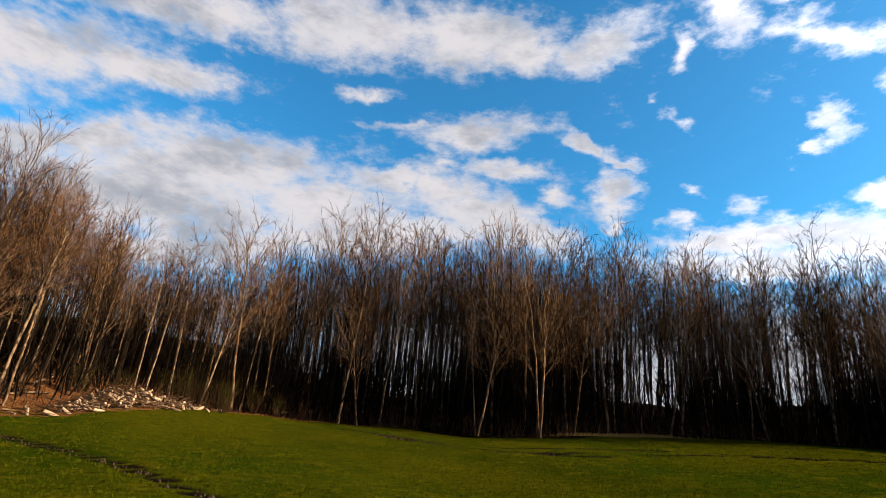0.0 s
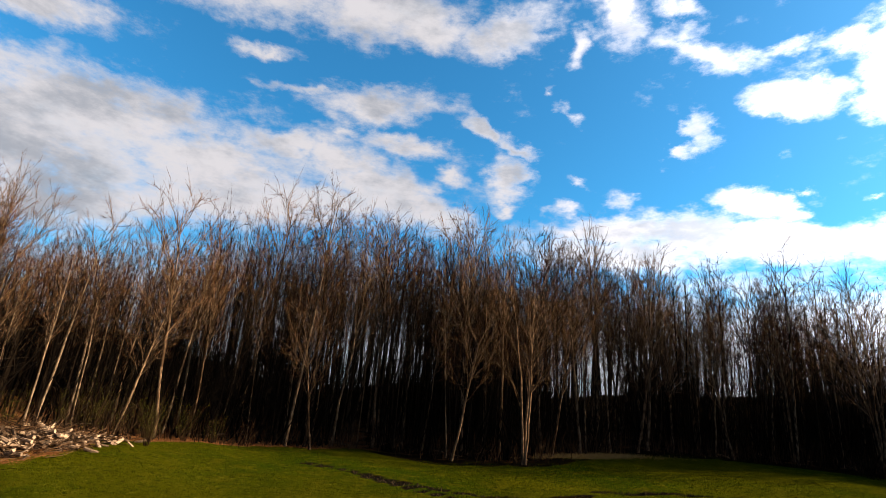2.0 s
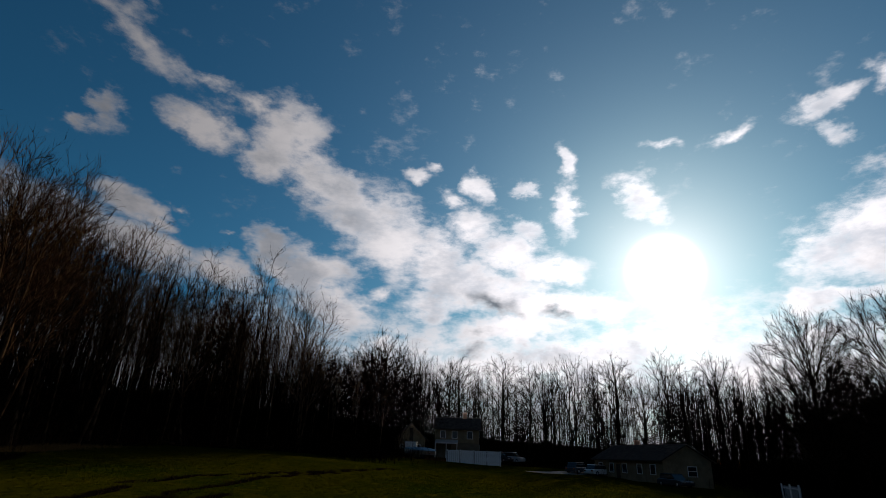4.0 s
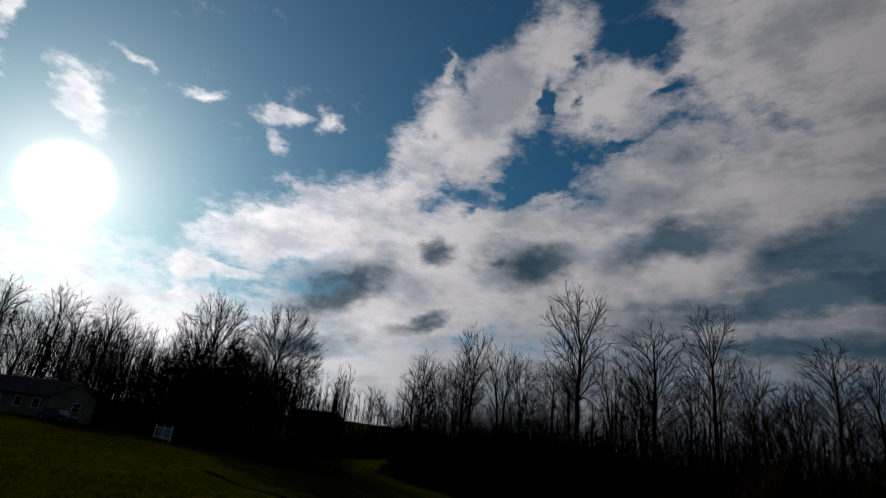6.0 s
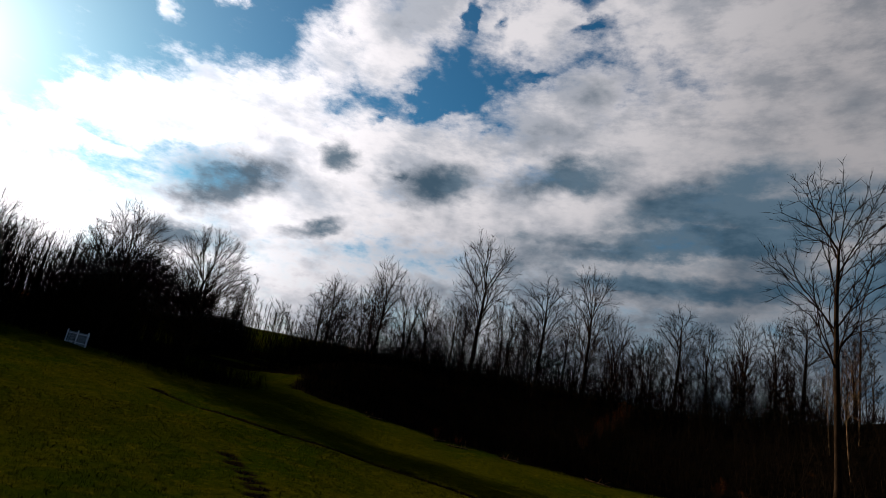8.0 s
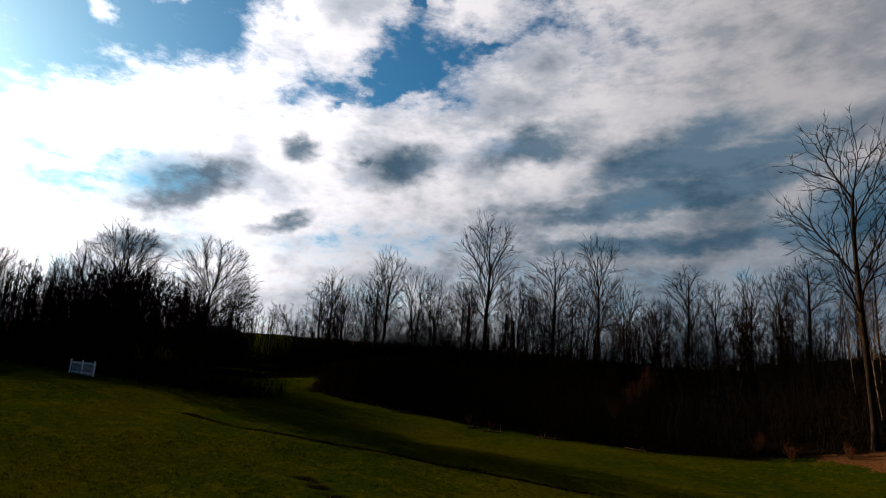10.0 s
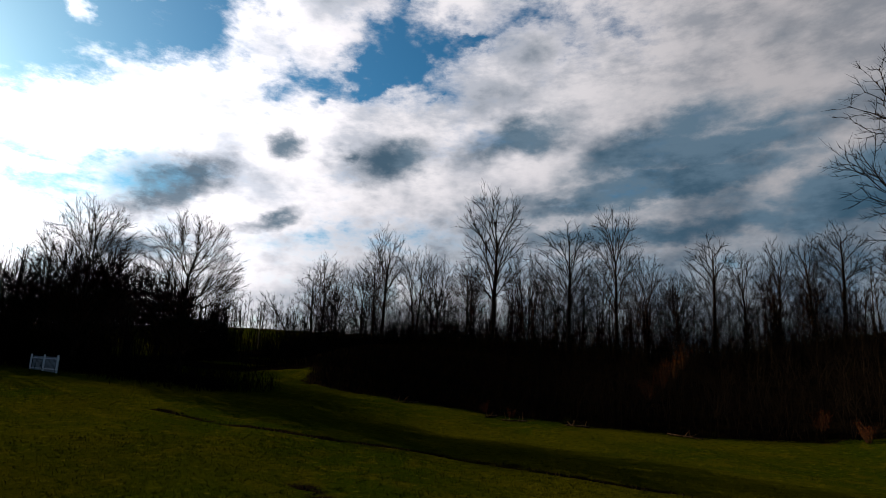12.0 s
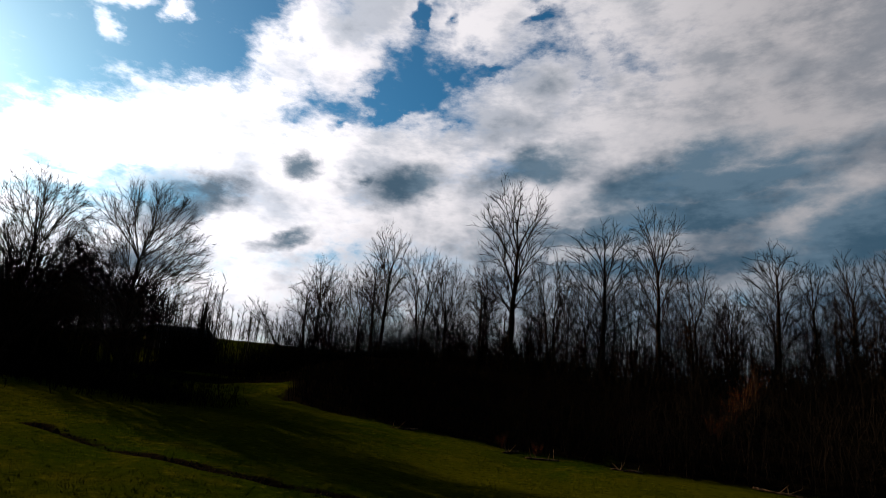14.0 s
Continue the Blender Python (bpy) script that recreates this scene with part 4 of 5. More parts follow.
def inner_stems():
    """Slim bare stems filling the wood behind its edge trees."""
    r = np.random.RandomState(35)
    s = Soup()
    n = 0
    while n < 2300:
        x, y, nx, ny = edge_point(r.uniform(0, EDGE_LENGTH - 0.1))
        d = r.uniform(3, 42)
        x, y = x + nx * d + r.normal(0, 1.5), y + ny * d + r.normal(0, 1.5)
        if float(wood_depth(np.array([x]), np.array([y]))[0]) < 3:
            continue
        n += 1
        z = land_z(x, y)
        h = float(np.interp(math.degrees(math.atan2(x, y)), CANOPY_AZ, CANOPY_H)) * r.uniform(0.55, 0.95)
        base = np.array([x, y, z - 0.2])
        top = base + np.array([r.normal(0, 0.05) * h, r.normal(0, 0.05) * h, h])
        mid = base * 0.5 + top * 0.5 + r.normal(0, 0.012, 3) * h
        s.tube([base, mid, top], [r.uniform(0.07, 0.14), 0.06, 0.02], 3)
        for k in range(12):
            t = r.uniform(0.35, 0.98)
            p = mid + (top - mid) * (2 * t - 1) if t > 0.5 else base + (mid - base) * 2 * t
            a, q = r.uniform(0, 6.28), h * r.uniform(0.08, 0.2)
            w = np.array([-math.sin(a), math.cos(a), 0.0]) * 0.028
            e = p + np.array([math.cos(a) * q * 0.6, math.sin(a) * q * 0.6, q])
            s.poly(p - w, p + w, e)
            m = p * 0.45 + e * 0.55
            s.poly(m - w * 0.5, m + w * 0.5, m + np.array([math.cos(a + 1.1) * q * 0.5, math.sin(a + 1.1) * q * 0.5, q * 0.45]))
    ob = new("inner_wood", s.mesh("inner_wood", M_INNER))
    tagged(ob, "dense stand of slim leafless stems deep in the wood", "woods", kind="stuff")


inner_stems()


def brush(name, label, places, h0, h1, seed, mat, shoots=3):
    """A tangle of thin bare stems."""
    r = np.random.RandomState(seed)
    s = Soup()
    shoots = shoots * 2
    for x, y in places:
        z = land_z(x, y)
        h = r.uniform(h0, h1)
        p = np.array([x, y, z - 0.05])
        q = p + np.array([r.normal(0, 0.25) * h, r.normal(0, 0.25) * h, h])
        m = (p + q) / 2 + r.normal(0, 0.08, 3) * h
        s.tube([p, m, q], [0.02 + 0.006 * h, 0.016, 0.007], 3)
        for k in range(shoots):
            a = p + (m - p) * r.uniform(0.3, 1) if r.rand() < 0.5 else m + (q - m) * r.uniform(0, 0.8)
            b = np.array([r.normal(0, 0.3), r.normal(0, 0.3), r.uniform(0.1, 0.6)]) * h * 0.6
            w = np.cross(b, r.normal(0, 1, 3))
            w *= 0.014 / (np.linalg.norm(w) + 1e-9)
            s.poly(a - w, a + w, a + b)
    tagged(new(name, s.mesh(name, mat)), label, "brush", kind="stuff")


def wood_floor(n, lo, hi, seed):
    r = np.random.RandomState(seed)
    out = []
    while len(out) < n:
        x, y, nx, ny = edge_point(r.uniform(0, EDGE_LENGTH - 0.1))
        d = lo + (hi - lo) * r.rand() ** 1.4
        if x < -28 and r.rand() < 0.55:
            continue
        out.append((x + nx * d + r.normal(0, 0.6), y + ny * d + r.normal(0, 0.6)))
    return out


brush("undergrowth", "brown leafless undergrowth along the wood's edge", wood_floor(4600, -0.3, 30, 41), 0.4, 2.8, 42, M_BRUSH)
brush("saplings", "thin bare saplings crowding between the forest trees", wood_floor(3600, 1.5, 30, 43), 5.0, 15.0, 44, M_SCRUB_SHADE, 6)
brush("thicket", "dense thicket deep in the wood, coloured for shade", wood_floor(3600, 14, 60, 45), 3.0, 11.0, 46, M_SCRUB_SHADE, 5)
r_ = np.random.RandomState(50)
brush("bank_scrub", "dense leafless scrub covering the bank, its shade in the colour", [p for p in ((r_.uniform(-40, 46), -19.5 - 30 * r_.rand() ** 1.1) for i in range(7000)) if p[0] < 27 or p[1] < -25] + [(r_.uniform(15, 95), r_.uniform(-95, -56)) for i in range(1400)] + [(r_.uniform(-34, 70), -44 - 14 * r_.rand()) for i in range(800)], 1.0, 4.8, 51, M_SCRUB_SHADE)
brush("bank_thicket", "tall leafless thicket between the bank trees, with shade in its colour", [(r_.uniform(-36, 62), -45 - 16 * r_.rand()) for i in range(3200)] + [(58 + 17 * t + r_.normal(0, 2), -30 - 18 * t + r_.normal(0, 2)) for t in r_.rand(500)], 2.5, 9.0, 53, M_SCRUB_SHADE, 7)
brush("east_thicket", "dense leafless woods rising behind the houses, stems coloured as shaded", [(r_.uniform(82, 116), r_.uniform(-32, 66)) for i in range(2600)] + [(r_.uniform(58, 84), r_.uniform(-30, 4)) for i in range(300)] + [(r_.uniform(56, 84), r_.uniform(46, 66)) for i in range(800)], 3.0, 10.0, 54, M_SCRUB_SHADE, 8)
brush("hedge_scrub", "dense leafless scrub under the broad trees", [(r_.uniform(24, 62), r_.normal(-7, 3.2)) for i in range(2200)] + [(r_.uniform(38, 60), r_.normal(48, 3)) for i in range(1300)] + [(r_.uniform(60, 110), r_.normal(-12, 14)) for i in range(1400)] + [(r_.uniform(84, 112), r_.uniform(5, 60)) for i in range(1300)], 0.6, 2.6, 52, M_SCRUB_SHADE)


def blades(name, label, places, h0, h1, width, mat, seed, count=3):
    r = np.random.RandomState(seed)
    s = Soup()
    P = np.array(places)
    Z = land(P[:, 0], P[:, 1])
    for (x, y), z in zip(places, Z):
        for k in range(count):
            a, h = r.uniform(0, 6.28), r.uniform(h0, h1)
            bx, by = x + r.normal(0, 0.05), y + r.normal(0, 0.05)
            ox, oy = math.cos(a) * width, math.sin(a) * width
            lx, ly = r.normal(0, 0.5) * h, r.normal(0, 0.5) * h
            s.poly((bx - ox, by - oy, z - 0.02), (bx + ox, by + oy, z - 0.02), (bx + lx, by + ly, z + h))
    tagged(new(name, s.mesh(name, mat)), label, "grass", kind="stuff")


r_ = np.random.RandomState(60)
tufts = []
while len(tufts) < 42000:
    x, y = r_.uniform(-36, 30), r_.uniform(-14, 58)
    if r_.rand() < 0.25 or math.hypot(x + 14, y - 24) < 24:
        tufts.append((x, y))
T = np.array(tufts)
keep = (wood_depth(T[:, 0], T[:, 1]) < -0.5) & (rut_distance(T[:, 0], T[:, 1]) > 0.7)
tufts = [tuple(p) for p, k in zip(tufts, keep) if k]
blades("grass", "short green meadow grass in uneven tufts", tufts, 0.05, 0.13, 0.011, M_BLADE, 61)
blades("dry_grass", "patch of tall straw-coloured dry grass", [(r_.normal(16, 3.4), r_.normal(62.3, 0.9)) for i in range(3500)], 0.12, 0.4, 0.014, M_STRAW, 62, 2)


# ---- brush pile of split and broken wood ----
def wood_pile():
    pile = thing("wood_pile", -28.6, 46.0, 70, label="heap of pale split logs and broken branches by the wood", category="wood pile")
    r = np.random.RandomState(70)
    logs = []
    for i in range(4):
        s = Soup()
        rad = (0.10, 0.065, 0.13, 0.05)[i]
        s.tube([np.array([-0.5, 0, 0]), np.array([0.0, r.normal(0, 0.03), 0.02]), np.array([0.5, 0, 0])], [rad, rad * 1.08, rad * 0.9], 7)
        s.f.append(tuple(range(6, -1, -1)))
        s.f.append(tuple(range(14, 21)))
        logs.append(s.mesh("log", M_LOG))
    for i in range(290):
        u, v = r.normal(0, 3.2), r.normal(0, 0.8)
        x, y = u, v
        hump = 1.4 * math.exp(-(u / 4.6) ** 2 - (v / 1.1) ** 2)
        ob = new("log", logs[i % 4])
        ob.parent = pile
        L = r.uniform(0.35, 1.2)
        wx, wy = -28.6 + x * 0.342 - y * 0.940, 46.0 + x * 0.940 + y * 0.342
        z = land_z(wx, wy) - land_z(-28.6, 46.0) + r.uniform(0.05, 1.0) * hump + 0.08
        ob.matrix_basis = pose(x, y, z, r.uniform(0, 360), r.normal(0, 24), r.uniform(0, 360)) @ Matrix.Diagonal((L, 1, 1, 1))
    s = Soup()
    for i in range(900):
        p = np.array([r.normal(0, 3.3), r.normal(0, 0.9), 0])
        lie = land_z(-28.6 + p[0] * 0.342 - p[1] * 0.940, 46.0 + p[0] * 0.940 + p[1] * 0.342) - land_z(-28.6, 46.0)
        p[2] = lie + 0.1 + r.rand() * 1.4 * math.exp(-(p[0] / 4.6) ** 2 - (p[1] / 1.2) ** 2)
        d = r.normal(0, 0.7, 3)
        d[2] = abs(d[2]) * 0.5
        s.tube([p, p + d * 0.6 + r.normal(0, 0.1, 3), p + d * 1.3], [0.03, 0.02, 0.008], 3)
    tagged(part("branch_tangle", s, M_BRUSH, pile, "tangle of thin broken branches"), kind="stuff")


wood_pile()


def fallen_log(x, y, length, radius, turn, mat=M_BARK_PALE, tilt=0.0):
    r = np.random.RandomState(int(abs(x * 91 + y * 37)))
    s = Soup()
    n = 6
    pts = [np.array([-length / 2 + length * i / n, r.normal(0, 0.06), radius * 0.8 + r.normal(0, 0.03)]) for i in range(n + 1)]
    rad = [radius * (1 - 0.4 * i / n) for i in range(n + 1)]
    s.tube(pts, rad, 7)
    s.f.append(tuple(range(6, -1, -1)))
    s.f.append(tuple(range(7 * n, 7 * n + 7)))
    for k in range(4):
        p = pts[r.randint(1, n)]
        s.tube([p, p + np.array([r.normal(0, 0.4), r.normal(0, 0.4), r.uniform(0.3, 0.9)])], [radius * 0.35, 0.012], 4)
    ob = new("fallen_log", s.mesh("fallen_log", mat, True))
    ob.matrix_basis = pose(x, y, land_z(x, y) + tilt * length * 0.25, 0, -tilt * 57, turn)
    tagged(ob, "weathered pale fallen log with broken stubs on leaf litter", "log", "fallen logs in the wood")


for i in range(26):
    x, y, nx, ny = edge_point(18 + i * 3.9 % (EDGE_LENGTH - 20))
    d = 0.8 + (i * 2.3) % 7
    fallen_log(x + nx * d, y + ny * d, 2.0 + (i * 1.7) % 3.5, 0.08 + 0.02 * (i % 4), (i * 53) % 180, M_BARK_PALE if i % 3 else M_BARK, 0.12 * (i % 3))
for x, y, L, t in ((-0.4, -17.5, 2.4, 20), (2.2, -18, 1.8, 70), (-6, -18.6, 2.2, 10), (-15, -19, 3.0, 160), (12, -18.5, 2.6, 40)):
    fallen_log(x, y, L, 0.09, t)


def shrub(x, y, h, seed, leaf, label):
    """Many thin stems with small leaves in loose clumps."""
    r = np.random.RandomState(seed)
    ob = thing("shrub", x, y, label=label, category="shrub")
    st, lv = Soup(), Soup()
    for i in range(16):
        a = r.uniform(0, 6.28)
        p = np.array([0.15 * math.cos(a), 0.15 * math.sin(a), -0.05])
        q = p + np.array([math.cos(a) * r.uniform(0.1, 0.5), math.sin(a) * r.uniform(0.1, 0.5), 1.0]) * h * r.uniform(0.6, 1.05)
        m = (p + q) / 2 + r.normal(0, 0.06, 3) * h
        st.tube([p, m, q], [0.022, 0.016, 0.006], 3)
        for k in range(26):
            t = r.uniform(0.25, 1)
            c = (p + (m - p) * t * 2 if t < 0.5 else m + (q - m) * (t * 2 - 1)) + r.normal(0, 0.16, 3) * h * 0.45
            w = r.normal(0, 1, (2, 3))
            u = w[0] / np.linalg.norm(w[0]) * 0.022
            v = w[1] / np.linalg.norm(w[1]) * 0.04
            lv.poly(c - u, c + v, c + u, c - v)
    tagged(part("stem_clump", st, M_BRUSH, ob), kind="stuff")
    tagged(part("foliage", lv, leaf, ob), kind="stuff")


for i, (x, y, h) in enumerate(((-24.5, 55.5, 2.6), (-26.5, 53.5, 3.2), (-29.5, 52.5, 2.8), (-31.5, 49, 2.4), (-22.5, 58.2, 2.6), (-20.5, 59.5, 2.2), (-25.5, 57.5, 4.2), (-29, 55.5, 4.0), (-33.5, 46, 2.2), (-27.5, 51.6, 3.4), (-23.8, 53.2, 2.8))):
    shrub(x, y, h * 1.25, 300 + i, M_LEAF, "yellow-green shrub with sparse small leaves by the wood pile")
for i, (x, y, h) in enumerate(((3.5, -19.5, 1.3), (0.5, -19.2, 1.0), (-27.5, -18.6, 1.6), (-25, -21, 1.8), (-31.5, -18.5, 1.4), (-11.6, -25.2, 2.2), (-12.8, -27.5, 2.6), (-14.6, -31, 3.0), (-13.6, -29.2, 2.6))):
    shrub(x, y, h, 330 + i, M_RED_LEAF, "low bramble with dull red winter leaves")

# ---- houses, yard and vehicles ----
M_SIDING = mottled("cream_siding", (0.17, 0.125, 0.075), (0.26, 0.20, 0.125), 1.2, 0.7, 30)
M_SIDING_LOW = mottled("grey_siding", (0.11, 0.09, 0.065), (0.17, 0.14, 0.105), 1.2, 0.7, 30)
M_WHITE = mottled("white_paint", (0.62, 0.62, 0.62), (0.80, 0.80, 0.79), 1.5, 0.55, 20, 0.15)
# Darker copy of the white paint: shadow on the pickets put into colour.
M_SHADED_WHITE = mottled("shaded_white", (0.24, 0.25, 0.26), (0.40, 0.41, 0.42), 2.0, 0.7, 25, 0.3)
M_ROOF = mottled("grey_shingle", (0.030, 0.025, 0.023), (0.075, 0.062, 0.055), 2.0, 0.85, 25, 0.6)
M_TIN = mottled("tin_roof", (0.42, 0.43, 0.44), (0.6, 0.61, 0.62), 1.5, 0.4, 18, 0.2, 0.6)
M_RUST = mottled("rust_roof", (0.10, 0.03, 0.015), (0.22, 0.08, 0.04), 1.5, 0.7, 22, 0.4)
M_DARKWOOD = mottled("dark_boards", (0.04, 0.03, 0.025), (0.09, 0.07, 0.055), 3, 0.9, 30, 0.5)
M_BRICK = mottled("chimney_brick", (0.16, 0.07, 0.05), (0.28, 0.13, 0.09), 6, 0.9, 40, 0.5)
M_GRAVEL = mottled("gravel_drive", (0.16, 0.15, 0.14), (0.34, 0.32, 0.30), 1.2, 0.95, 9, 0.8)
M_POLE = mottled("pole_wood", (0.07, 0.05, 0.04), (0.14, 0.11, 0.08), 4, 0.9, 30, 0.4)
M_TYRE = mottled("tyre_rubber", (0.012, 0.012, 0.012), (0.025, 0.025, 0.025), 5, 0.85, 40)
M_RIM = mottled("wheel_rim", (0.4, 0.4, 0.42), (0.55, 0.55, 0.57), 5, 0.35, 30, 0.1, 0.9)
M_BLUE_TARP = mottled("blue_tarp", (0.10, 0.20, 0.30), (0.25, 0.38, 0.48), 2.5, 0.5, 12, 0.5)
M_GLASS, _g, _b = material("window_glass", 0.06)
_b.inputs["Base Color"].default_value = (0.02, 0.025, 0.03, 1)
_b.inputs["Specular IOR Level"].default_value = 0.6


def paint(name, colour):
    m, g, b = material(name, 0.3)
    n = g.noise(object_place(g), 3.0, 4, 0.6)
    g.put(b.inputs["Base Color"], g.mix(g.math("MULTIPLY", g.ramp(n, 0.4, 0.7), 0.3), colour, tuple(c * 0.6 + 0.03 for c in colour)))
    b.inputs["Coat Weight"].default_value = 0.6
    b.inputs["Coat Roughness"].default_value = 0.06
    return m


M_CAR_WHITE, M_CAR_SILVER, M_CAR_DARK = paint("white_car_paint", (0.7, 0.7, 0.7)), paint("silver_car_paint", (0.35, 0.37, 0.4)), paint("dark_car_paint", (0.04, 0.045, 0.055))


def window(parent, x, z, w, h, y, out=-1, trim=M_WHITE):
    """A window in a wall along x: frame, sill and pane, proud of the wall on the side out."""
    fr = Soup()
    t = 0.08
    y0, y1 = sorted((y, y + out * 0.05))
    fr.box(x - w / 2 - t, y0, z - t, x - w / 2, y1, z + h + t)
    fr.box(x + w / 2, y0, z - t, x + w / 2 + t, y1, z + h + t)
    fr.box(x - w / 2, y0, z + h, x + w / 2, y1, z + h + t)
    fr.box(x - w / 2, y0, z + h / 2 - 0.03, x + w / 2, y1, z + h / 2 + 0.03)
    ob = part("window", fr, trim, parent)
    s = Soup()
    s.box(x - w / 2 - t, min(y, y + out * 0.12), z - t - 0.05, x + w / 2 + t, max(y, y + out * 0.12), z - t)
    part("sill", s, trim, ob)
    s = Soup()
    y2, y3 = sorted((y + out * 0.004, y + out * 0.02))
    s.box(x - w / 2, y2, z, x + w / 2, y3, z + h)
    part("pane", s, M_GLASS, ob)


def side_window(parent, y, z, w, h, x, out=-1, trim=M_WHITE):
    fr = Soup()
    t = 0.08
    x0, x1 = sorted((x, x + out * 0.05))
    fr.box(x0, y - w / 2 - t, z - t, x1, y - w / 2, z + h + t)
    fr.box(x0, y + w / 2, z - t, x1, y + w / 2 + t, z + h + t)
    fr.box(x0, y - w / 2, z + h, x1, y + w / 2, z + h + t)
    fr.box(x0, y - w / 2, z - t, x1, y + w / 2, z)
    ob = part("window", fr, trim, parent)
    s = Soup()
    x2, x3 = sorted((x + out * 0.004, x + out * 0.02))
    s.box(x2, y - w / 2, z, x3, y + w / 2, z + h)
    part("pane", s, M_GLASS, ob)


def gabled_house(name, label, x, y, turn, width, length, eave, ridge, wall, roof, low=None):
    """A house with its ridge along local y: walls with gables, a roof with thickness and eaves."""
    ob = thing(name, x, y, turn, label=label, category="house" if "house" in name else "shed")
    hw = width / 2
    s = Soup()
    split = eave * 0.5 if low else -0.4
    s.prism([(-hw, split), (hw, split), (hw, eave), (0, ridge), (-hw, eave)], -length / 2, length / 2)
    part("wall", s, wall, ob, bevel=0.02)
    if low:
        s = Soup()
        s.prism([(-hw - 0.02, -0.4), (hw + 0.02, -0.4), (hw + 0.02, split), (-hw - 0.02, split)], -length / 2 - 0.02, length / 2 + 0.02)
        part("lower_wall", s, low, ob, bevel=0.02)
    s = Soup()
    k = (ridge - eave) / hw
    o, t = 0.45, 0.16
    for e in (-1, 1):
        sec = [(0, ridge + 0.005), (0, ridge + t), (e * (hw + o), eave - k * o + t), (e * (hw + o), eave - k * o + 0.005)]
        s.prism(sec if e > 0 else sec[::-1], -length / 2 - 0.35, length / 2 + 0.35)
    part("roof", s, roof, ob)
    return ob


def farmhouse():
    h = gabled_house("farmhouse", "two-storey cream farmhouse with grey shingle roof and brick chimney", 77.4, 41.7, 12, 6.2, 7.6, 4.7, 6.5, M_SIDING, M_ROOF, M_SIDING_LOW)
    s = Soup()
    s.box(-0.35, -1.6, 5.6, 0.35, -0.9, 7.4)
    s.box(-0.42, -1.67, 7.4, 0.42, -0.83, 7.55)
    part("chimney", s, M_BRICK, h, bevel=0.02)
    for x in (-1.5, 1.4):
        window(h, x, 0.8, 0.8, 1.3, -3.82)
    window(h, 0.2, 3.6, 0.75, 1.2, -3.8)
    for y in (-2.2, 0.4, 2.4):
        side_window(h, y, 3.1, 0.8, 1.1, -3.1)
    # porch along the yard side
    s = Soup()
    s.prism([(-5.2, 2.15), (-5.2, 2.27), (-3.13, 2.85), (-3.13, 2.72)], -0.2, 3.6)
    porch = part("porch_roof", s, M_TIN, h, "pale metal porch roof")
    for y in (-0.1, 1.7, 3.5):
        s = Soup()
        s.box(-5.1, y - 0.06, -0.4, -4.98, y + 0.06, 2.17)
        part("post", s, M_WHITE, porch)
    s = Soup()
    s.box(-3.16, 1.0, 0.0, -3.13, 1.95, 2.05)
    part("door", s, M_DARKWOOD, h, "dark wooden house door")


def small_barn():
    h = gabled_house("gabled_shed", "small pale gabled shed beside the yard", 68.5, 47.7, -65, 4.6, 6.0, 2.5, 4.6, M_SIDING, M_ROOF)
    s = Soup()
    s.box(-0.28, -3.06, 2.2, 0.28, -3.01, 4.0)
    part("hatch", s, M_DARKWOOD, h, "tall dark hatch in the gable")
    for x in (-1.3, 1.1):
        window(h, x, 0.7, 0.7, 0.8, -3.0)
    s = Soup()
    s.box(-0.6, -3.05, -0.2, 0.3, -3.01, 1.9)
    part("door", s, M_DARKWOOD, h)


def ranch_house():
    h = gabled_house("ranch_house", "long low pale house with dark windows and shingle roof", 63.5, 11.5, -60, 7.0, 16.0, 2.7, 4.5, M_SIDING, M_ROOF)
    for y in (-6, -3.2, 0.2, 3.4, 6.2):
        side_window(h, y, 1.0, 1.0, 1.1, -3.5)
    s = Soup()
    s.box(-3.54, 1.3, -0.1, -3.5, 2.2, 2.0)
    part("door", s, M_DARKWOOD, h)
    window(h, 0.6, 1.0, 1.2, 1.0, -8.0)
    s = Soup()
    s.box(0.5, 3.0, 3.7, 1.1, 3.6, 5.3)
    part("chimney", s, M_BRICK, h, bevel=0.02)


def valley_house(x, y, turn, w, l):
    # Dark boards paint in the look of a silhouette against the light.
    h = gabled_house("valley_house", "low house far across the lawn, its silhouette painted in dark boards", x, y, turn, w, l, 2.6, 4.6, M_DARKWOOD, M_ROOF)
    for q in (-l / 3, 0, l / 3):
        side_window(h, q, 0.9, 0.9, 1.1, -w / 2)
        side_window(h, q, 0.9, 0.9, 1.1, w / 2, 1)


farmhouse()
small_barn()
ranch_house()
valley_house(95, -58, -15, 8, 12)


def panel_fence(x, y, turn, length, height, label):
    """Solid white panels between posts, with caps and a bottom rail."""
    f = thing("panel_fence", x, y, turn, label=label, category="fence")
    n = max(2, round(length / 2.0))
    step = length / n
    for i in range(n + 1):
        z = 0.0
        s = Soup()
        s.box(i * step - 0.06, -0.06, z - 0.5, i * step + 0.06, 0.06, z + height + 0.06)
        post = part("post", s, M_WHITE, f, bevel=0.01)
        s = Soup()
        s.box(i * step - 0.08, -0.08, z + height + 0.06, i * step + 0.08, 0.08, z + height + 0.10)
        part("cap", s, M_WHITE, post)
    board = Soup()
    board.box(-step / 14, -0.012, -0.3, step / 14 - 0.008, 0.012, height)
    me = board.mesh("board", M_WHITE)
    for i in range(n):
        for k in range(6):
            ob = new("board", me)
            ob.parent = f
            ob.matrix_basis = pose(i * step + step * (k + 0.9) / 6.8, 0, 0)
        s = Soup()
        s.box(i * step + 0.06, -0.03, height - 0.1, (i + 1) * step - 0.06, 0.03, height)
        part("rail", s, M_WHITE, f)


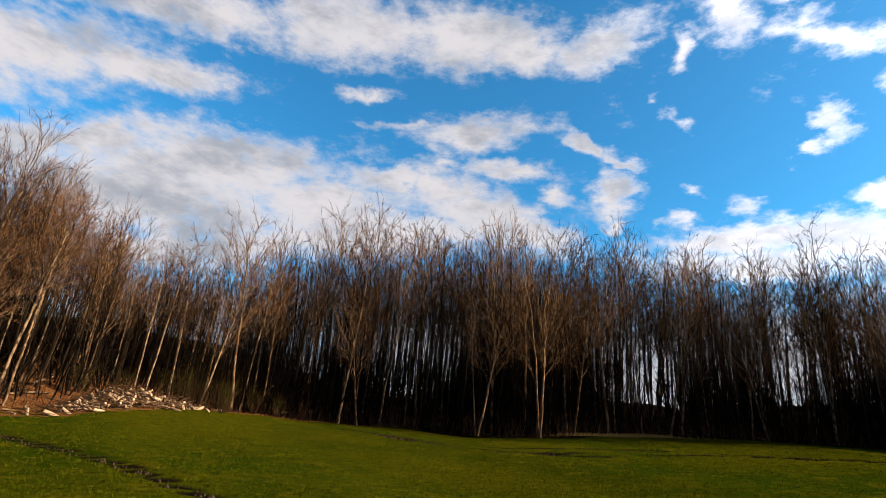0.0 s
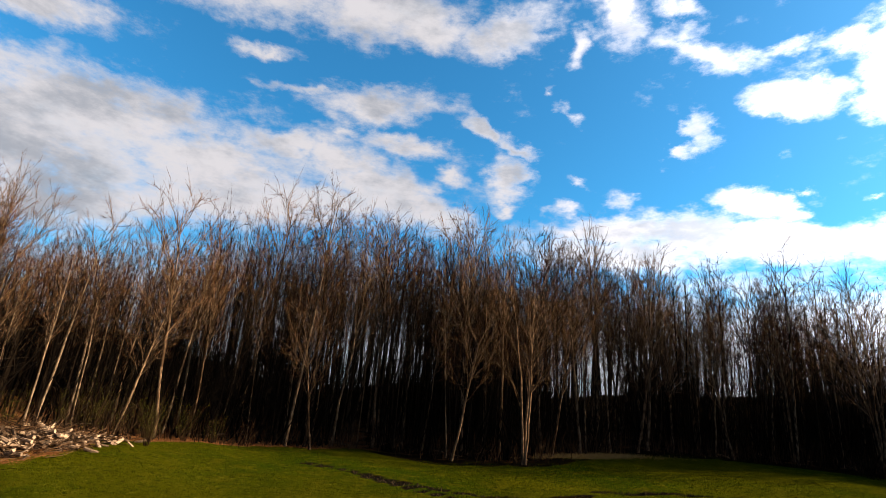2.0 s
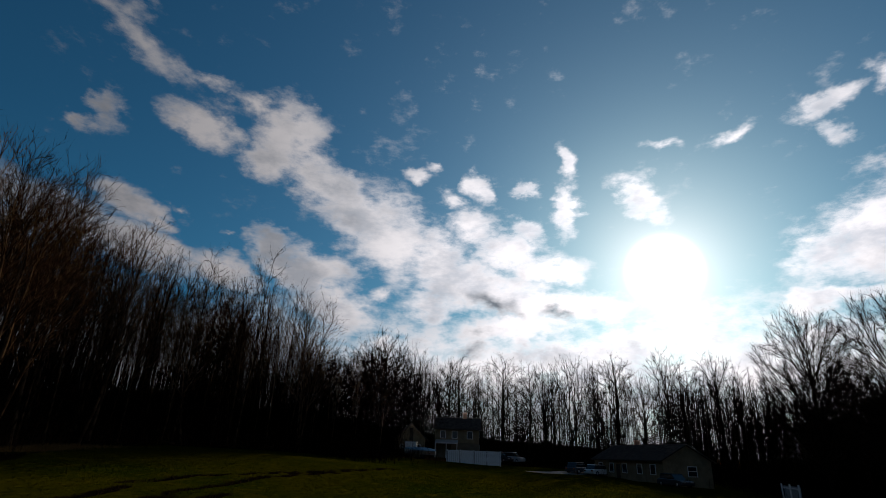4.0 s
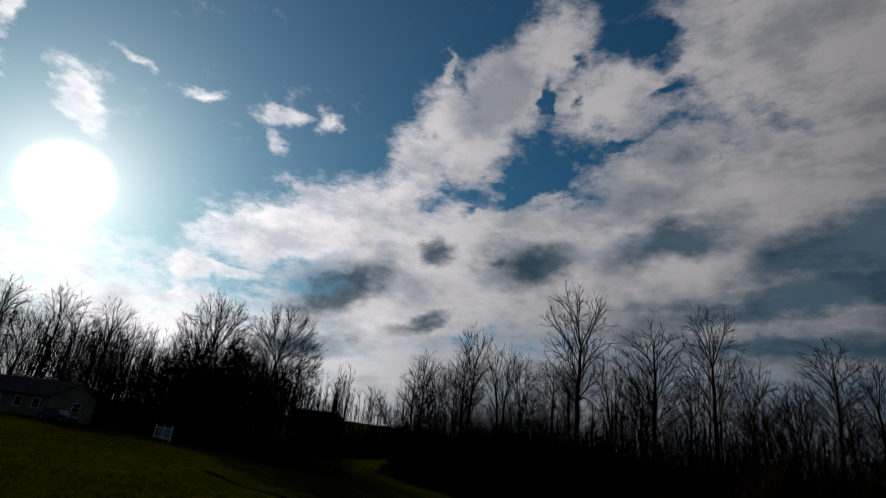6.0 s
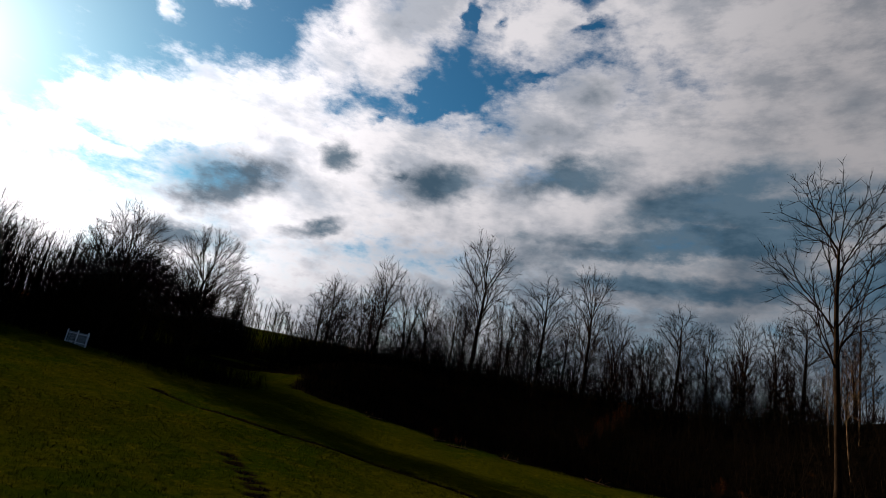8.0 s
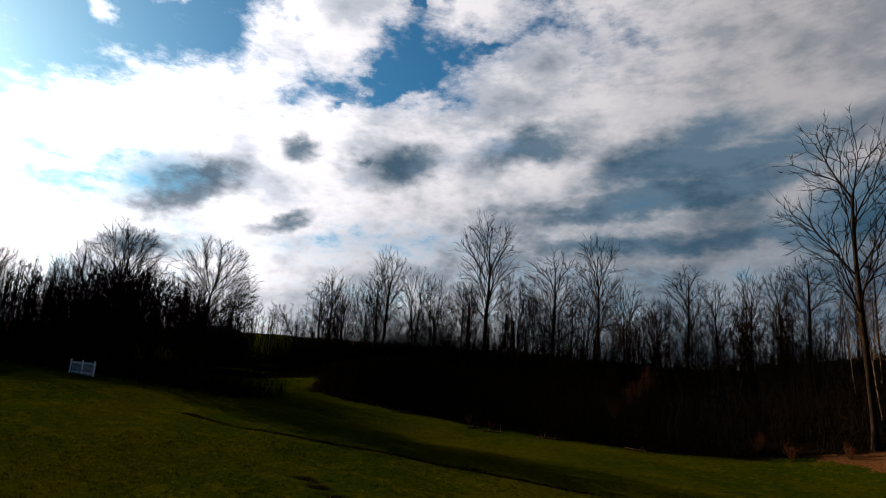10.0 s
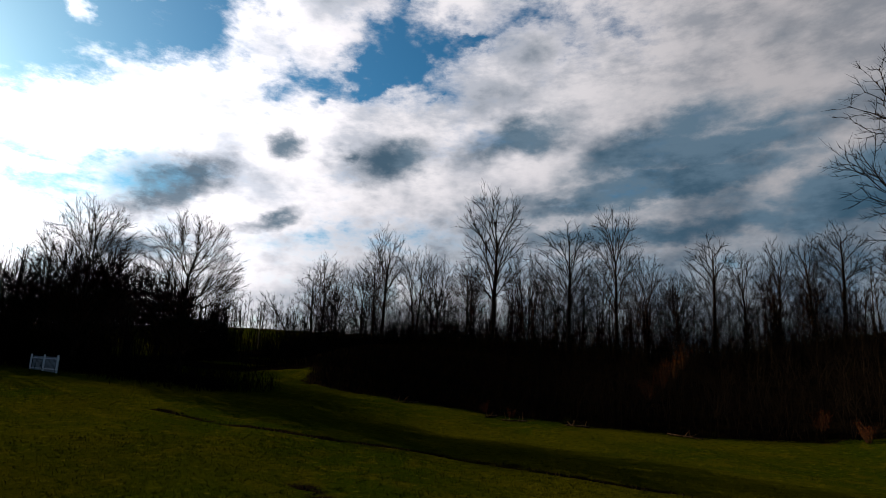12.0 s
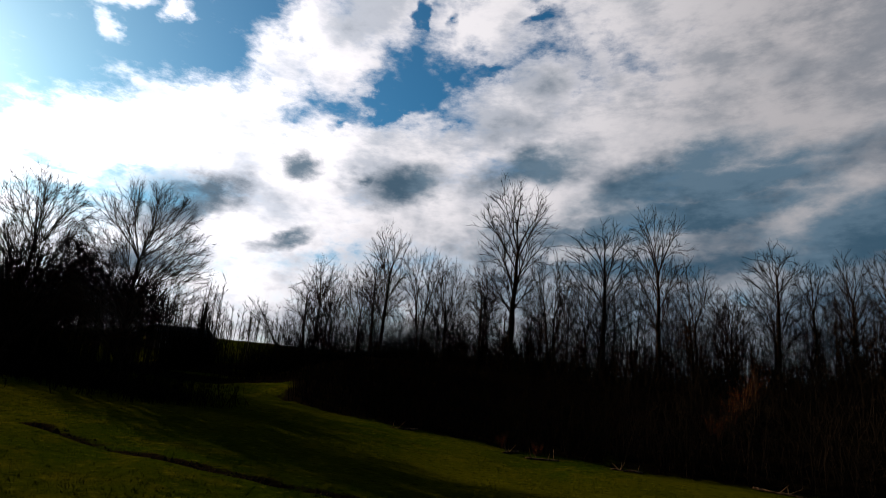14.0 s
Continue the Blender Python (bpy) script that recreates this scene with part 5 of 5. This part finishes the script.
panel_fence(58.6, 38.6, -74, 7.6, 1.55, "long solid white board fence along the meadow")


def deck_rail(x, y, turn, length):
    f = thing("picket_fence", x, y, turn, label="white picket fence with gaps beside the house", category="fence")
    s = Soup()
    s.box(-0.05, -0.02, 0.0, 0.05, 0.02, 1.7)
    me = s.mesh("picket", M_SHADED_WHITE)
    n = int(length / 0.2)
    for i in range(n):
        ob = new("picket", me)
        ob.parent = f
        ob.matrix_basis = pose(i * length / n, 0, -0.1)
    for z in (0.3, 1.35):
        s = Soup()
        s.box(-0.1, 0.02, z, length + 0.1, 0.06, z + 0.1)
        part("rail", s, M_WHITE, f)
    for q in (0, 0.5, 1):
        s = Soup()
        s.box(q * length - 0.06, 0.06, -0.5, q * length + 0.06, 0.18, 1.8)
        part("post", s, M_WHITE, f)


deck_rail(43.2, -0.3, 2, 4.6)


def car(name, label, x, y, turn, mat, length=4.5, width=1.78, height=1.45, cabin=(0.27, 0.93)):
    """A parked car: shaped body, glass house with a roof, wheels with rims, lamps and bumpers."""
    c = thing(name, x, y, turn, label=label, category="car", group="parked cars")
    L, hw = length, width / 2
    low, belt = 0.22, 0.86 * height / 1.45
    s = Soup()
    side = [(-L / 2, low + 0.1), (-L / 2 + 0.12, low), (L / 2 - 0.1, low), (L / 2, low + 0.12), (L / 2 - 0.03, belt - 0.12), (L / 2 - 0.35, belt), (-L / 2 + 1.15, belt), (-L / 2 + 0.25, belt - 0.12), (-L / 2, belt - 0.25)]
    s.prism(side, -hw, hw)
    part("body", s, mat, c, bevel=0.05)
    a, b = -L / 2 + L * cabin[0], -L / 2 + L * cabin[1]
    s = Soup()
    s.prism([(a, belt - 0.02), (b, belt - 0.02), (b - 0.35, height - 0.06), (a + 0.6, height - 0.06)], -hw + 0.14, hw - 0.14)
    part("glasshouse", s, M_GLASS, c, "dark tinted car windows", bevel=0.04)
    s = Soup()
    s.prism([(a + 0.55, height - 0.08), (b - 0.30, height - 0.08), (b - 0.42, height), (a + 0.72, height)], -hw + 0.13, hw - 0.13)
    part("roof", s, mat, c, bevel=0.02)
    for x0 in (-L / 2 + 0.82, L / 2 - 0.85):
        for e in (-1, 1):
            s = Soup()
            yy = e * (hw - 0.1)
            s.tube([np.array([x0, yy - 0.11, 0.31]), np.array([x0, yy + 0.11, 0.31])], [0.31, 0.31], 14)
            n = len(s.v)
            s.f.append(tuple(range(13, -1, -1)))
            s.f.append(tuple(range(14, 28)))
            w = part("wheel", s, M_TYRE, c)
            s = Soup()
            s.tube([np.array([x0, yy + e * 0.09, 0.31]), np.array([x0, yy + e * 0.125, 0.31])], [0.2, 0.18], 12)
            s.f.append(tuple(range(11, -1, -1)))
            s.f.append(tuple(range(12, 24)))
            part("rim", s, M_RIM, w)
    for e in (-1, 1):
        s = Soup()
        s.box(-L / 2 - 0.015, e * (hw - 0.36) - 0.2, belt - 0.32, -L / 2 + 0.1, e * (hw - 0.36) + 0.2, belt - 0.18)
        part("headlight", s, M_RIM, c)
        s = Soup()
        s.box(L / 2 - 0.08, e * (hw - 0.25) - 0.15, belt - 0.3, L / 2 + 0.012, e * (hw - 0.25) + 0.15, belt - 0.12)
        part("tail_light", s, M_RUST, c)


car("car", "white parked car beyond the board fence", 70.4, 35.1, 20, M_CAR_WHITE)
car("car", "silver parked sport utility car by the trees", 82.5, 32.9, 70, M_CAR_SILVER, 4.7, 1.85, 1.75, (0.22, 0.97))
car("car", "dark parked car in the yard", 78.9, 34.3, 60, M_CAR_DARK)
car("car", "dark parked car on the gravel drive", 65.5, 20.8, 150, M_CAR_DARK)
car("car", "white parked car close by the ranch house", 66.0, 18.0, 140, M_CAR_WHITE)
car("car", "dark parked car in front of the ranch house", 53.5, 9.5, 30, M_CAR_DARK)


def box_trailer(x, y, turn):
    t = thing("box_trailer", x, y, turn, label="small white utility trailer parked in the yard", category="trailer")
    s = Soup()
    s.box(-1.3, -0.85, 0.45, 1.3, 0.85, 2.0)
    part("body", s, M_WHITE, t, bevel=0.05)
    s = Soup()
    s.box(-1.36, -0.9, 2.0, 1.36, 0.9, 2.08)
    part("roof", s, M_TIN, t)
    s = Soup()
    s.tube([np.array([1.3, 0, 0.5]), np.array([2.3, 0, 0.45])], [0.05, 0.05], 6)
    part("drawbar", s, M_DARKWOOD, t)
    for e in (-1, 1):
        s = Soup()
        s.tube([np.array([0, e * 0.86 - 0.1, 0.3]), np.array([0, e * 0.86 + 0.1, 0.3])], [0.3, 0.3], 12)
        s.f.append(tuple(range(11, -1, -1)))
        s.f.append(tuple(range(12, 24)))
        part("wheel", s, M_TYRE, t)


box_trailer(60.1, 44.5, 15)


def boat(x, y, turn):
    b = thing("boat", x, y, turn, label="small boat under a blue tarpaulin on a trailer", category="boat")
    s = Soup()
    hull = []
    for i in range(8):
        u = i / 7
        w = 0.95 * math.sin(math.pi * (0.5 + 0.5 * min(1, max(0, u)) ** 1.6) ) + 0.03
        hull.append((-2.2 + 4.4 * u, w, 0.55 + 0.15 * u))
    for (x0, w0, z0), (x1, w1, z1) in zip(hull[:-1], hull[1:]):
        for e in (-1, 1):
            s.poly((x0, e * w0, z0 + 0.5), (x1, e * w1, z1 + 0.5), (x1, 0, z1 - 0.05), (x0, 0, z0 - 0.05))
    s.poly((-2.2, -hull[0][1], 1.05), (-2.2, hull[0][1], 1.05), (-2.2, 0, 0.5))
    part("hull", s, M_WHITE, b)
    s = Soup()
    for (x0, w0, z0), (x1, w1, z1) in zip(hull[:-1], hull[1:]):
        for e in (-1, 1):
            s.poly((x0, e * w0 * 1.03, z0 + 0.45), (x1, e * w1 * 1.03, z1 + 0.45), (x1, 0, z1 + 0.95 - 0.2 * abs(x1) / 2), (x0, 0, z0 + 0.95 - 0.2 * abs(x0) / 2))
    part("tarpaulin", s, M_BLUE_TARP, b, "wrinkled blue tarpaulin")
    s = Soup()
    for e in (-0.45, 0.45):
        s.box(-2.0, e - 0.04, 0.38, 1.8, e + 0.04, 0.5)
    s.box(-0.4, -0.8, 0.3, -0.28, 0.8, 0.4)
    tr = part("trailer_frame", s, M_DARKWOOD, b)
    for e in (-1, 1):
        s = Soup()
        s.tube([np.array([-0.34, e * 0.8 - 0.09, 0.27]), np.array([-0.34, e * 0.8 + 0.09, 0.27])], [0.27, 0.27], 12)
        s.f.append(tuple(range(11, -1, -1)))
        s.f.append(tuple(range(12, 24)))
        part("wheel", s, M_TYRE, tr)


boat(58.8, 42.6, 100)


def drive():
    """Gravel drive past the ranch house, draped over the lawn."""
    s = Soup()
    line = [(57.5, 26.5), (62, 23), (67, 20.5), (74, 19.5), (84, 21)]
    rows = []
    for (ax, ay), (bx, by) in zip(line[:-1], line[1:]):
        for k in range(8):
            t = k / 8
            L = math.hypot(bx - ax, by - ay)
            nx, ny = -(by - ay) / L, (bx - ax) / L
            x, y = ax + (bx - ax) * t, ay + (by - ay) * t
            rows.append([(x + nx * q, y + ny * q) for q in np.linspace(-1.7, 1.7, 7)])
    for a, b in zip(rows[:-1], rows[1:]):
        for i in range(6):
            s.poly(*[(x, y, land_z(x, y) + 0.03) for x, y in (a[i], a[i + 1], b[i + 1], b[i])])
    tagged(new("driveway", s.mesh("driveway", M_GRAVEL)), "pale gravel drive leading to the ranch house", "driveway", kind="structure")


drive()


def utility_pole(x, y, h):
    p = thing("utility_pole", x, y, 25, label="wooden utility pole with a crossarm far off", category="utility pole")
    s = Soup()
    s.tube([np.array([0, 0, -0.5]), np.array([0, 0, h])], [0.15, 0.1], 8)
    part("pole", s, M_POLE, p)
    s = Soup()
    s.box(-1.2, -0.06, h - 0.9, 1.2, 0.06, h - 0.76)
    arm = part("crossarm", s, M_POLE, p)
    for q in (-1.1, -0.4, 0.4, 1.1):
        s = Soup()
        s.tube([np.array([q, 0, h - 0.76]), np.array([q, 0, h - 0.58])], [0.05, 0.03], 6)
        part("insulator", s, M_WHITE, arm)


utility_pole(76, -60, 9.0)


def rut_clods(line, seed, spare):
    """Turned clods and crumbs of dark earth in a wheel rut."""
    r = np.random.RandomState(seed)
    s = Soup()
    for (ax, ay), (bx, by) in zip(line[:-1], line[1:]):
        L = math.hypot(bx - ax, by - ay)
        for k in range(int(L * spare)):
            t = r.rand()
            x, y = ax + (bx - ax) * t + r.normal(0, 0.28), ay + (by - ay) * t + r.normal(0, 0.28)
            z, q = land_z(x, y) - 0.10, r.uniform(0.03, 0.13)
            top = [(x + q * math.cos(a) * r.uniform(0.6, 1.1), y + q * math.sin(a) * r.uniform(0.6, 1.1), z - 0.02) for a in (0.3, 1.5, 2.8, 4.0, 5.2)]
            peak = (x, y, z + q * r.uniform(0.7, 1.3))
            for i in range(5):
                s.poly(top[i], top[(i + 1) % 5], peak)
    ob = new("rut", s.mesh("rut", M_MUD))
    tagged(ob, "dark crumbled earth in a wheel rut", "rut", kind="stuff")


for i, line in enumerate(RUTS):
    rut_clods(line, 400 + i, 9)
